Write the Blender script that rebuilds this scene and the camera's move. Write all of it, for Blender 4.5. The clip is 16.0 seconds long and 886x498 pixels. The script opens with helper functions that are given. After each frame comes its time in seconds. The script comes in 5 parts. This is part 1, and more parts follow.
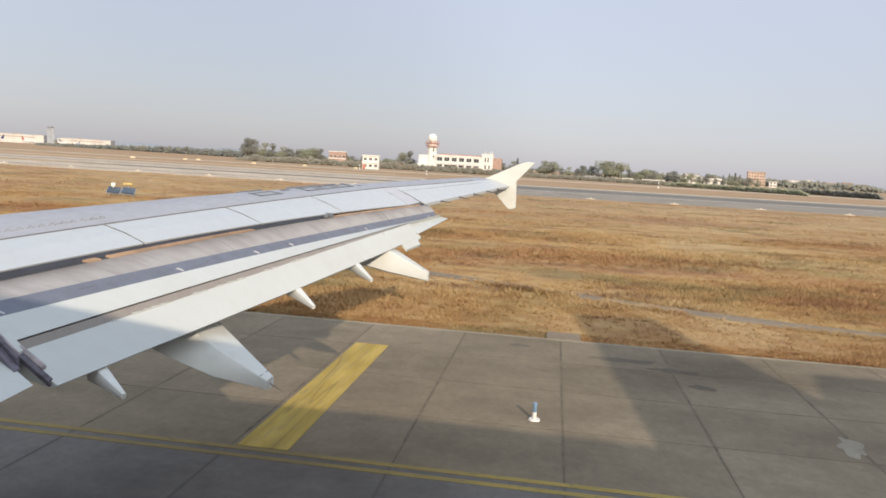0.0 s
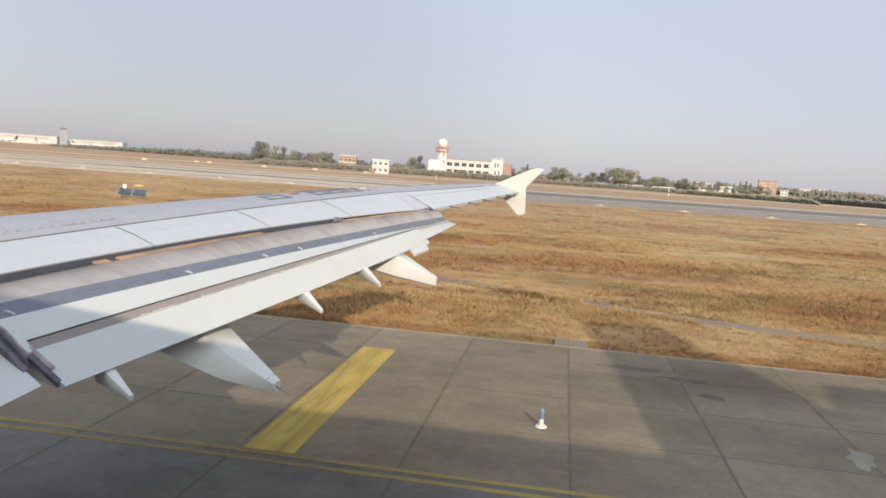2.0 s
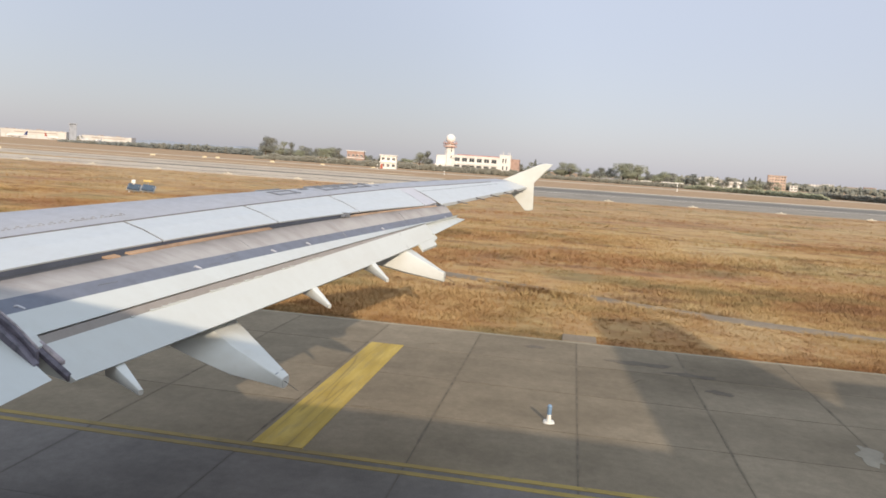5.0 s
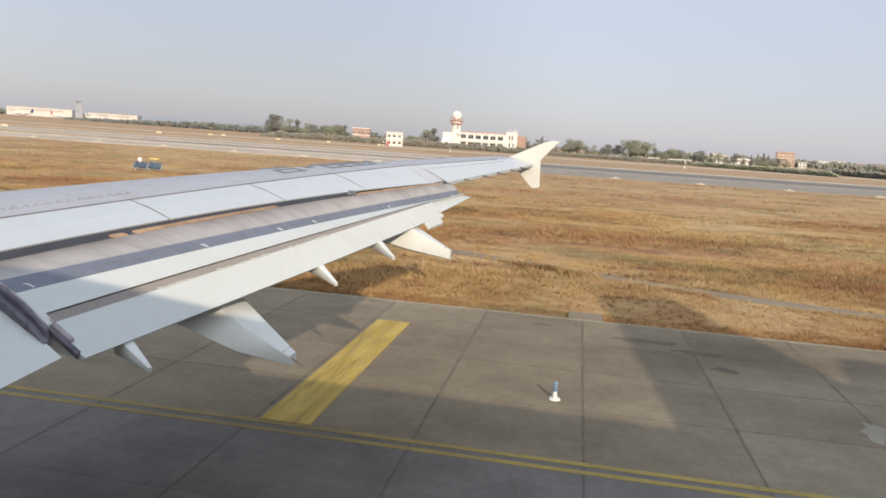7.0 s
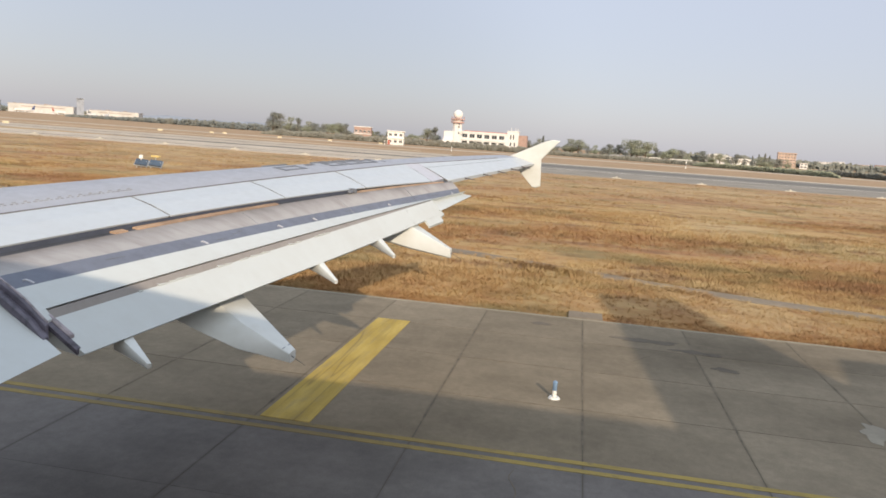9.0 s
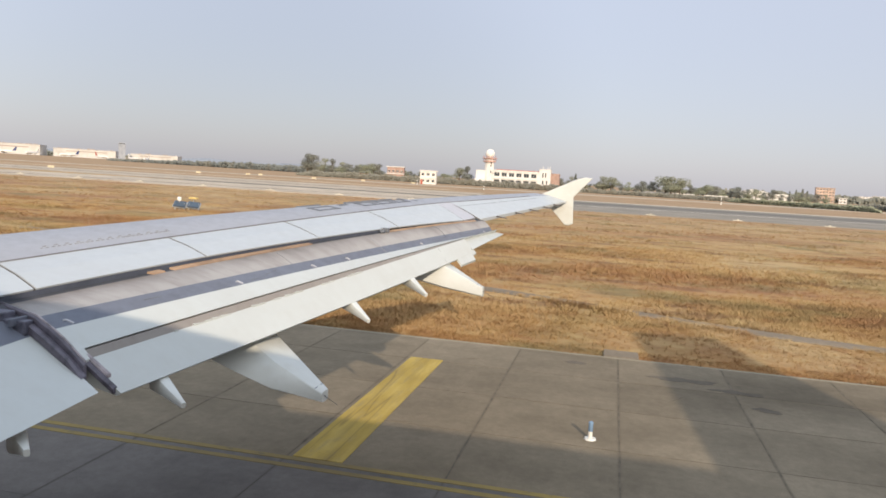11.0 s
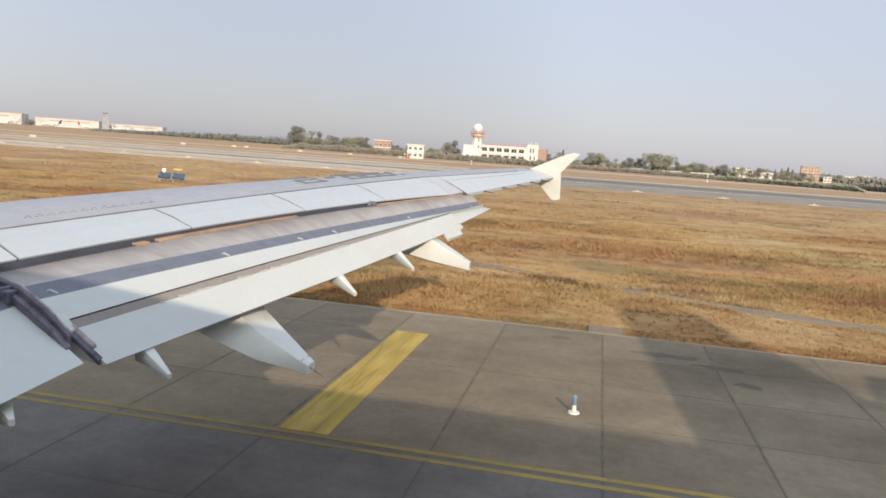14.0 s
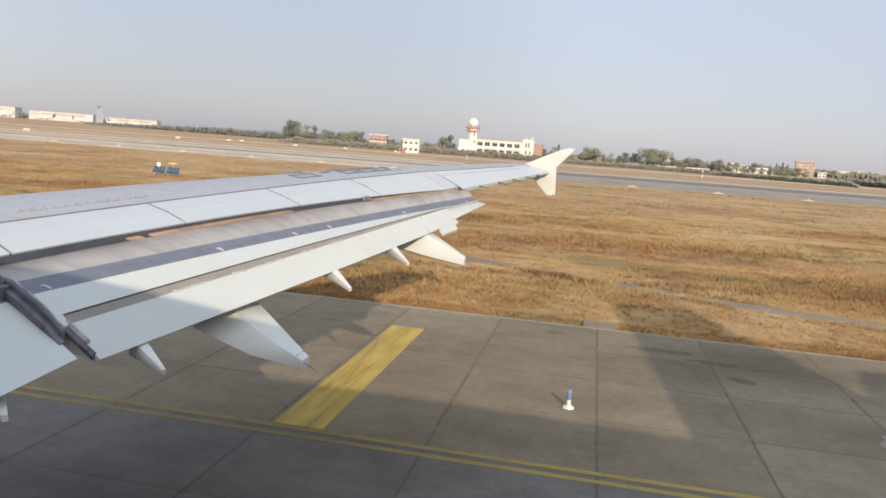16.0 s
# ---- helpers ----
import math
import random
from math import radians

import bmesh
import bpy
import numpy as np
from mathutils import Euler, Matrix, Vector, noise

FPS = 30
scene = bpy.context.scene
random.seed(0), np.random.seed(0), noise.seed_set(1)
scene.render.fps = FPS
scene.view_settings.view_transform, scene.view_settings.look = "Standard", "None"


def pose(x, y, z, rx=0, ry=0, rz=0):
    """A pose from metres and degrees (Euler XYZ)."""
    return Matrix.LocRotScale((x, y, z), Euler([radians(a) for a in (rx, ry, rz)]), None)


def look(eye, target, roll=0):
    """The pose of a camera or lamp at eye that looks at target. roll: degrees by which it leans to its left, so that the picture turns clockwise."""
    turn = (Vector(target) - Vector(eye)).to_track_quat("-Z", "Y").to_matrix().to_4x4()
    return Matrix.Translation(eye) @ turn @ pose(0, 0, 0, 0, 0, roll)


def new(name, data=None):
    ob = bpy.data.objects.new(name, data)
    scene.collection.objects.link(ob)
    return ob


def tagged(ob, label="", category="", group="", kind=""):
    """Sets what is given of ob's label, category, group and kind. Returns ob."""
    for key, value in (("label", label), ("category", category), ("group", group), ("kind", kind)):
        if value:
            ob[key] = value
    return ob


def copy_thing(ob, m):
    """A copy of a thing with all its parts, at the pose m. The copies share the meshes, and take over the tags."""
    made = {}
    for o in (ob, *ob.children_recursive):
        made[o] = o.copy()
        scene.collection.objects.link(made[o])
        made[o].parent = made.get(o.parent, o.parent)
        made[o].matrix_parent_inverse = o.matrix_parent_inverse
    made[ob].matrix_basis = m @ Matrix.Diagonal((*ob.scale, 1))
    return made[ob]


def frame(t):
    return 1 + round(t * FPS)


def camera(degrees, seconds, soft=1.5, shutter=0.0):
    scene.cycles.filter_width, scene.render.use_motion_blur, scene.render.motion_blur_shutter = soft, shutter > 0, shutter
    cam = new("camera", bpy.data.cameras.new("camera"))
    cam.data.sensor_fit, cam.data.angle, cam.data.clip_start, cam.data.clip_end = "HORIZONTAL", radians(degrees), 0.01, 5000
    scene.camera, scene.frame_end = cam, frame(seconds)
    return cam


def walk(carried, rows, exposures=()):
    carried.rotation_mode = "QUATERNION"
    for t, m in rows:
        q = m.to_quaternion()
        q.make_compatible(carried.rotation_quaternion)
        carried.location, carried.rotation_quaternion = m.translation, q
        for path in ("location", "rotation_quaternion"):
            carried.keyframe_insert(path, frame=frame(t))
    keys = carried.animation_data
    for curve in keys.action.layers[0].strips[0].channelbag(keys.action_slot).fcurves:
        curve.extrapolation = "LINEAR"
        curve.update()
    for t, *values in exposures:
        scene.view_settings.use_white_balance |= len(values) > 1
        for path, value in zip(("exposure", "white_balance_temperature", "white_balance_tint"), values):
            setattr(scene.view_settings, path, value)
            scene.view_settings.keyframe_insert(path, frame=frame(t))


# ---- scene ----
# camera at a cabin window behind the wing; x points outboard, y to the nose, z up
cam = camera(61.32, 16.0, soft=1.7)
PATH = [
    (0.0, 1.781, 0.011, 4.399, 83.537, -3.254, -81.409),
    (0.5, 1.775, 0.009, 4.400, 83.593, -3.046, -81.408),
    (1.0, 1.779, 0.015, 4.400, 83.416, -3.274, -81.173),
    (1.5, 1.782, 0.011, 4.404, 83.604, -3.478, -80.951),
    (2.0, 1.784, 0.006, 4.405, 83.869, -3.840, -80.657),
    (2.5, 1.781, 0.011, 4.405, 83.864, -3.778, -80.665),
    (3.0, 1.776, 0.012, 4.407, 83.666, -4.135, -80.632),
    (3.5, 1.779, 0.009, 4.407, 83.762, -4.078, -80.560),
    (4.0, 1.787, 0.010, 4.401, 83.849, -3.877, -80.403),
    (4.2, 1.787, 0.010, 4.401, 83.910, -3.877, -80.344),
    (6.3, 1.781, 0.009, 4.412, 82.123, -3.731, -79.548),
    (6.5, 1.781, 0.009, 4.412, 81.978, -3.731, -79.577),
    (7.0, 1.786, 0.009, 4.410, 81.727, -3.722, -79.592),
    (7.5, 1.777, -0.004, 4.409, 81.480, -3.572, -79.559),
    (8.0, 1.776, 0.005, 4.403, 81.442, -3.845, -79.570),
    (8.2, 1.776, 0.005, 4.403, 81.378, -3.845, -79.592),
    (10.3, 1.804, -0.002, 4.400, 83.429, -4.316, -79.121),
    (10.5, 1.804, -0.002, 4.400, 83.789, -4.316, -79.144),
    (10.6, 1.804, -0.002, 4.400, 83.796, -4.316, -79.262),
    (10.7, 1.804, -0.002, 4.400, 83.872, -4.316, -79.134),
    (10.8, 1.804, -0.002, 4.400, 84.064, -3.988, -78.670),
    (10.9, 1.785, -0.007, 4.403, 84.126, -3.659, -77.566),
    (11.0, 1.785, -0.007, 4.403, 84.442, -3.331, -77.039),
    (11.5, 1.797, -0.010, 4.397, 84.375, -4.197, -76.998),
    (12.0, 1.788, -0.005, 4.395, 83.434, -3.939, -77.294),
    (12.5, 1.785, -0.005, 4.396, 82.775, -3.882, -77.648),
    (13.0, 1.789, -0.005, 4.393, 82.681, -3.791, -77.870),
    (13.5, 1.779, -0.007, 4.398, 82.537, -3.674, -78.136),
    (14.0, 1.784, -0.002, 4.396, 82.562, -3.994, -77.997),
    (14.5, 1.787, 0.002, 4.395, 82.446, -3.990, -78.066),
    (15.0, 1.786, -0.005, 4.390, 82.365, -4.124, -78.088),
    (15.5, 1.788, -0.007, 4.394, 82.193, -4.390, -78.152),
    (16.0, 1.790, -0.004, 4.402, 82.172, -4.122, -78.338),
]
walk(cam, [(r[0], pose(*r[1:])) for r in PATH], exposures=[(0.0, 0.28), (16.0, 0.28)])

# ---- light ----
SUN_AZ, SUN_EL = math.degrees(math.atan2(-2.29, -1.06)) % 360, 21.6
world = bpy.data.worlds.new("hazy_sky")
scene.world = world
world.use_nodes = True
wn = world.node_tree.nodes
sky = wn.new("ShaderNodeTexSky")
sky.sky_type = "NISHITA"
sky.sun_disc = False
sky.sun_elevation, sky.sun_rotation = radians(SUN_EL), radians(SUN_AZ)
sky.air_density, sky.dust_density, sky.ozone_density = 1.0, 1.2, 1.0
wn["Background"].inputs["Strength"].default_value = 0.1295
haze = wn.new("ShaderNodeMix")                     # thick pale haze over the whole sky
haze.data_type = "RGBA"
haze.inputs[0].default_value = 0.78
# the haze is greyer at the horizon and brighter and bluer overhead
coord = wn.new("ShaderNodeTexCoord")
height = wn.new("ShaderNodeSeparateXYZ")
world.node_tree.links.new(coord.outputs["Generated"], height.inputs[0])
veil = wn.new("ShaderNodeMix")
veil.data_type, veil.clamp_factor = "RGBA", True
veil.inputs[6].default_value = (3.66, 3.58, 4.10, 1)
veil.inputs[7].default_value = (5.6, 6.6, 8.1, 1)
world.node_tree.links.new(height.outputs[2], veil.inputs[0])
world.node_tree.links.new(veil.outputs[2], haze.inputs[7])
world.node_tree.links.new(sky.outputs[0], haze.inputs[6])
# the sky is dimmest opposite the sun
away = wn.new("ShaderNodeVectorMath")
away.operation = "DOT_PRODUCT"
away.inputs[1].default_value = (0.907, 0.420, 0.0)
world.node_tree.links.new(coord.outputs["Generated"], away.inputs[0])
dim = wn.new("ShaderNodeMapRange")
dim.interpolation_type = "SMOOTHSTEP"
for key, val in (("From Min", 0.90), ("From Max", 1.0), ("To Min", 1.0), ("To Max", 0.86)):
    dim.inputs[key].default_value = val
world.node_tree.links.new(away.outputs["Value"], dim.inputs["Value"])
dimmed = wn.new("ShaderNodeVectorMath")
dimmed.operation = "SCALE"
world.node_tree.links.new(haze.outputs[2], dimmed.inputs[0])
# and the haze glows broadly round the sun
toward = wn.new("ShaderNodeVectorMath")
toward.operation = "DOT_PRODUCT"
toward.inputs[1].default_value = (-0.843, -0.390, 0.368)
world.node_tree.links.new(coord.outputs["Generated"], toward.inputs[0])
glow = wn.new("ShaderNodeMapRange")
glow.interpolation_type = "SMOOTHSTEP"
for key, val in (("From Min", 0.1), ("From Max", 1.0), ("To Min", 0.0), ("To Max", 1.0)):
    glow.inputs[key].default_value = val
world.node_tree.links.new(toward.outputs["Value"], glow.inputs["Value"])
warm = wn.new("ShaderNodeMix")
warm.data_type = "RGBA"
warm.inputs[6].default_value, warm.inputs[7].default_value = (1, 1, 1, 1), (1.55, 1.46, 1.28, 1)
world.node_tree.links.new(glow.outputs["Result"], warm.inputs[0])
glowing = wn.new("ShaderNodeVectorMath")
glowing.operation = "MULTIPLY"
world.node_tree.links.new(dim.outputs["Result"], dimmed.inputs["Scale"])
world.node_tree.links.new(dimmed.outputs[0], glowing.inputs[0])
world.node_tree.links.new(warm.outputs[2], glowing.inputs[1])
world.node_tree.links.new(glowing.outputs[0], wn["Background"].inputs["Color"])
sun_data = bpy.data.lights.new("sun", "SUN")
sun_data.energy, sun_data.angle, sun_data.color = 3.3, radians(0.55), (1.0, 0.845, 0.665)
sun = new("sun", sun_data)
sun.matrix_world = look((-229, -106, 100), (0, 0, 0))


# ---- materials ----
class Nodes:
    """A node material with short helpers."""

    def __init__(self, name, rough=0.6, metal=0.0, spec=0.4):
        self.mat = bpy.data.materials.new(name)
        self.mat.use_nodes = True
        self.nt = self.mat.node_tree
        self.b = self.nt.nodes["Principled BSDF"]
        self.set("Roughness", rough), self.set("Metallic", metal), self.set("Specular IOR Level", spec)
        self.pos = self.n("ShaderNodeNewGeometry").outputs["Position"]

    def n(self, kind, **kw):
        node = self.nt.nodes.new(kind)
        for k, v in kw.items():
            node.inputs[k].default_value = v
        return node

    def link(self, a, b):
        self.nt.links.new(a, b)

    def set(self, key, value):
        self.b.inputs[key].default_value = value

    def noise(self, scale, detail=4.0, stretch=(1, 1, 1), rough=0.6, coord=None, shift=(0, 0, 0)):
        m = self.n("ShaderNodeMapping")
        m.inputs["Scale"].default_value = stretch
        m.inputs["Location"].default_value = shift
        self.link(coord or self.pos, m.inputs["Vector"])
        t = self.n("ShaderNodeTexNoise", Scale=scale, Detail=detail, Roughness=rough)
        self.link(m.outputs[0], t.inputs["Vector"])
        return t.outputs["Fac"]

    def ramp(self, fac, stops):
        r = self.n("ShaderNodeValToRGB")
        el = r.color_ramp.elements
        while len(el) < len(stops):
            el.new(0.5)
        for e, (p, c) in zip(el, stops):
            e.position, e.color = p, (*c, 1) if len(c) == 3 else c
        self.link(fac, r.inputs["Fac"])
        return r.outputs["Color"]

    def grey(self, fac, lo, hi, a=0.0, b=1.0):
        return self.ramp(fac, [(lo, (a, a, a)), (hi, (b, b, b))])

    def mix(self, fac, a, b, mode="MIX"):
        m = self.nt.nodes.new("ShaderNodeMix")
        m.data_type, m.blend_type = "RGBA", mode
        for sock, v in ((m.inputs[0], fac), (m.inputs[6], a), (m.inputs[7], b)):
            if isinstance(v, (int, float)):
                sock.default_value = v
            elif isinstance(v, tuple):
                sock.default_value = (*v, 1)
            else:
                self.link(v, sock)
        return m.outputs[2]

    def math(self, op, a, b=0.0):
        m = self.nt.nodes.new("ShaderNodeMath")
        m.operation = op
        for sock, v in ((m.inputs[0], a), (m.inputs[1], b)):
            if isinstance(v, (int, float)):
                sock.default_value = v
            else:
                self.link(v, sock)
        return m.outputs[0]

    def bump(self, height, strength=0.3, distance=0.02):
        m = self.n("ShaderNodeBump", Strength=strength, Distance=distance)
        self.link(height, m.inputs["Height"])
        self.link(m.outputs[0], self.b.inputs["Normal"])

    def color(self, c):
        if isinstance(c, tuple):
            self.set("Base Color", (*c, 1))
        else:
            self.link(c, self.b.inputs["Base Color"])
        return self


def plain(name, c, rough=0.6, metal=0.0, var=0.12, scale=3.0, bump=0.0, stretch=(1, 1, 1), spec=0.4):
    """A painted or mineral surface with soft blotches and fine grain."""
    m = Nodes(name, rough, metal, spec)
    big = m.noise(scale, 5, stretch)
    fine = m.noise(scale * 14, 3)
    dark = tuple(v * (1 - 2.2 * var) for v in c)
    light = tuple(min(1.0, v * (1 + var)) for v in c)
    col = m.ramp(big, [(0.3, dark), (0.52, c), (0.75, light)])
    col = m.mix(0.25, col, m.grey(fine, 0.3, 0.7, 0.35, 0.65), "OVERLAY")
    m.color(col)
    if bump:
        m.bump(fine, bump)
    return m.mat


def paint(name, c, grime, amount, rough=0.35):
    """Aircraft paint: streaks along the airflow, faint panel blotches."""
    m = Nodes(name, rough, 0.0, 0.45)
    streak = m.noise(1.6, 5, (1.8, 0.7, 1.0), 0.65)
    spot = m.noise(9.0, 4)
    f = m.math("MULTIPLY", m.grey(streak, 0.42, 0.72), amount)
    col = m.mix(f, c, grime)
    col = m.mix(m.math("MULTIPLY", m.grey(spot, 0.5, 0.75), amount * 0.35), col, grime)
    m.color(col)
    m.link(m.grey(spot, 0.3, 0.8, rough * 0.8, rough * 1.5), m.b.inputs["Roughness"])
    m.bump(m.noise(1.3, 2), 0.05, 0.01)
    return m.mat


WHITE = paint("white_paint", (0.515, 0.533, 0.515), (0.40, 0.38, 0.34), 0.24)
WING_GREY = paint("grey_wing_paint", (0.338, 0.342, 0.37), (0.26, 0.25, 0.25), 0.30)
SPOILER_WHITE = paint("spoiler_paint", (0.465, 0.492, 0.51), (0.40, 0.39, 0.38), 0.18)
CREAM = paint("cream_paint", (0.63, 0.635, 0.60), (0.42, 0.38, 0.30), 0.30)
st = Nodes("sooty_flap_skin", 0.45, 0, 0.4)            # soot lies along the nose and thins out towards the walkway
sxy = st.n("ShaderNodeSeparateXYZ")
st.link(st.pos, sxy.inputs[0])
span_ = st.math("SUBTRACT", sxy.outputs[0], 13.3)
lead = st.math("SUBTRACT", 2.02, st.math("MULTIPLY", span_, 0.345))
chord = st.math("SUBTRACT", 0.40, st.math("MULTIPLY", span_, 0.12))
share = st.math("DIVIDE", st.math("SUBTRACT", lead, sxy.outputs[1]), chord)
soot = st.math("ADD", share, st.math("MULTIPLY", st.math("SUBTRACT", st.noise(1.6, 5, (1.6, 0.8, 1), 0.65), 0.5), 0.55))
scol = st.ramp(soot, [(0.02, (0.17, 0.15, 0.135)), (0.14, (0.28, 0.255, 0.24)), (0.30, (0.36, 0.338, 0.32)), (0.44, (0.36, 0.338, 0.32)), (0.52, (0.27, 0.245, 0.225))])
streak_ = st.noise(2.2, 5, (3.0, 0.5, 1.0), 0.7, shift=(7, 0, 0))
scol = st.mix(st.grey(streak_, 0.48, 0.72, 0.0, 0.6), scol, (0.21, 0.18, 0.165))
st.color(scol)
st.bump(st.noise(1.3, 2), 0.05, 0.01)
STAINED = st.mat
STRIPE = paint("blue_grey_walkway", (0.142, 0.155, 0.195), (0.10, 0.10, 0.12), 0.5, 0.5)
DARK = plain("near_black", (0.06, 0.062, 0.072), 0.7)
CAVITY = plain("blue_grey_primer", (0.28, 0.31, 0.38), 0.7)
PANEL = paint("pale_mauve_paint", (0.46, 0.455, 0.485), (0.38, 0.36, 0.36), 0.25)
SEAM = plain("brown_seam", (0.135, 0.125, 0.122), 0.7)
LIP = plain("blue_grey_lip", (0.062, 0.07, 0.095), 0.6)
STRIP_TAN = plain("tan_strip", (0.38, 0.25, 0.16), 0.6, var=0.2)
LINE_GREY = plain("grey_marking", (0.16, 0.17, 0.19), 0.6)
FAINT = plain("faint_marking", (0.28, 0.28, 0.29), 0.6)
METAL = plain("bare_metal", (0.5, 0.5, 0.5), 0.35, 0.8)
RUBBER = plain("rubber", (0.02, 0.02, 0.02), 0.8)


# ---- mesh helpers ----
def mesh_of(name, verts, faces, mats, index=None, smooth=False):
    me = bpy.data.meshes.new(name)
    me.from_pydata([tuple(v) for v in verts], [], faces)
    for m in mats if isinstance(mats, (list, tuple)) else [mats]:
        me.materials.append(m)
    if index is not None:
        me.polygons.foreach_set("material_index", index)
    if smooth:
        me.polygons.foreach_set("use_smooth", [True] * len(me.polygons))
    me.update()
    return me


def part(name, me, parent=None, label="", m=None):
    """One mesh object under a thing or a part."""
    if isinstance(me, tuple):
        bm, mat = me
        data = bpy.data.meshes.new(name)
        bm.to_mesh(data)
        bm.free()
        data.materials.append(mat)
        me = data
    ob = new(name, me)
    if parent:
        ob.parent = parent
    if m is not None:
        ob.matrix_basis = m
    return tagged(ob, label)


def thing(name, label, category, group="", m=None, kind=""):
    ob = new(name)
    ob.empty_display_size = 0.2
    if m is not None:
        ob.matrix_basis = m
    return tagged(ob, label, category, group, kind)


def loft(name, sections, mats, index=None, caps=True, smooth=False):
    """Closed section loops, all with the same count, skinned in order. index(i, j): the material of a face."""
    n = len(sections[0])
    verts = [p for s in sections for p in s]
    faces, idx = [], []
    for i in range(len(sections) - 1):
        for j in range(n):
            k = (j + 1) % n
            faces.append((i * n + j, i * n + k, (i + 1) * n + k, (i + 1) * n + j))
            idx.append(index(i, j) if index else 0)
    if caps:
        faces += [tuple(range(n))[::-1], tuple((len(sections) - 1) * n + j for j in range(n))]
        idx += [0, 0]
    me = mesh_of(name, verts, faces, mats, idx, smooth)
    bm = bmesh.new()
    bm.from_mesh(me)
    bmesh.ops.recalc_face_normals(bm, faces=bm.faces)
    bm.to_mesh(me)
    bm.free()
    return me


def box(bm, x0, x1, y0, y1, z0, z1, bevel=0.0):
    """A box in the bmesh, with its edges taken off."""
    c = Matrix.LocRotScale(((x0 + x1) / 2, (y0 + y1) / 2, (z0 + z1) / 2), None, (x1 - x0, y1 - y0, z1 - z0))
    r = bmesh.ops.create_cube(bm, size=1, matrix=c)
    if bevel:
        ed = list({e for v in r["verts"] for e in v.link_edges})
        bmesh.ops.bevel(bm, geom=ed, offset=bevel, segments=2, affect="EDGES", profile=0.6)
    return bm


def boxed(x0, x1, y0, y1, z0, z1, bevel=0.0):
    return box(bmesh.new(), x0, x1, y0, y1, z0, z1, bevel)


def cyl(bm, r0, r1, z0, z1, seg=16, m=None):
    t = Matrix.Translation((0, 0, (z0 + z1) / 2))
    bmesh.ops.create_cone(bm, cap_ends=True, segments=seg, radius1=r0, radius2=r1, depth=z1 - z0, matrix=(m @ t) if m else t)
    return bm


# ---- the airliner ----
def quad(a, b, c):
    return lambda x: a * (x - 10) ** 2 + b * (x - 10) + c


def low(f, x0, slope):
    """f, carried on straight inboard of x0."""
    return lambda x: f(x) if x >= x0 else f(x0) + slope * (x - x0)


def sp_y(x):
    return 2.02 - (0.345 if x < 13.3 else 0.30) * (x - 13.3)


_sp = low(quad(-0.007, 0.063, 3.641), 6.5, 0.10)


def sp_z(x):
    return _sp(x) if x < 13.3 else 3.769 + 0.076 * (x - 13.3)


def te_y(x):
    return 1.62 - 0.225 * (x - 13.3)


te_z = low(quad(0.004, 0.100, 3.124), 9.0, 0.090)
up_z = low(quad(-0.002, 0.061, 3.475), 6.4, 0.08)
lo_z = low(quad(-0.003, 0.059, 3.415), 6.4, 0.08)
main_z = low(quad(-0.002, 0.083, 3.374), 6.3, 0.08)
nose_z = low(quad(-0.006, 0.068, 3.587), 6.6, 0.10)
tab_z = low(quad(0.0, 0.096, 3.329), 6.3, 0.08)
crest_z = low(quad(-0.003, 0.070, 3.831), 6.5, 0.10)


def hinge_y(x):
    return sp_y(x) + (0.75 - 0.02 * (x - 6.5) if x < 13.3 else 0.614 - 0.06 * (x - 13.3))


def hinge_z(x):
    return low(quad(-0.003, 0.082, 3.751), 6.5, 0.10)(x) if x < 13.3 else 3.985 + 0.045 * (x - 13.3)


def at(x, f):
    """Plan position on the flap at the span x: f = 0 under the spoiler's edge, 1 at the trailing edge."""
    return (1 - f) * (2.02 - 0.345 * (x - 13.3)) + f * te_y(x)


def le_y(x):
    return 2.35 + 0.52 * (17 - x)


airliner = thing("airliner", "white twin-engine airliner with extended double-slotted flaps, taxiing position", "aircraft")


def wing_section(x):
    yl, yc, yh = le_y(x), sp_y(x) + 1.5 - 0.08 * (x - 6.5), hinge_y(x)
    zc, zh = crest_z(x), hinge_z(x)
    th = 0.50 - 0.022 * (x - 2)
    zl = zc - 1.05 * th
    yr = yh - 0.02
    return [(x, yl, zl), (x, yl - 0.05, zl + 0.12 * th + 0.02), (x, yl - 0.25 * (yl - yc), zc - 0.74 * th), (x, yl - 0.6 * (yl - yc), zc - 0.32 * th), (x, yc, zc),
            (x, yh + 0.35 * (yc - yh), zh + 0.42 * (zc - zh)), (x, yr, zh), (x, yr, zh - 0.24 * th - 0.02), (x, yh + 0.3 * (yl - yh), zc - th * 1.25),
            (x, yl - 0.25 * (yl - yc), zc - th * 1.45), (x, yl - 0.06, zl - 0.15 * th)]


XS = [1.5, 3, 4.5, 6, 7, 8, 9, 10, 11, 12, 13, 13.29, 14, 15, 16, 16.6, 17.0]
wing = part("wing", loft("wing", [wing_section(x) for x in XS], WING_GREY, smooth=True), airliner, "grey painted swept wing with panel seams")
md = wing.modifiers.new("edge", "EDGE_SPLIT")
md.split_angle = radians(30)


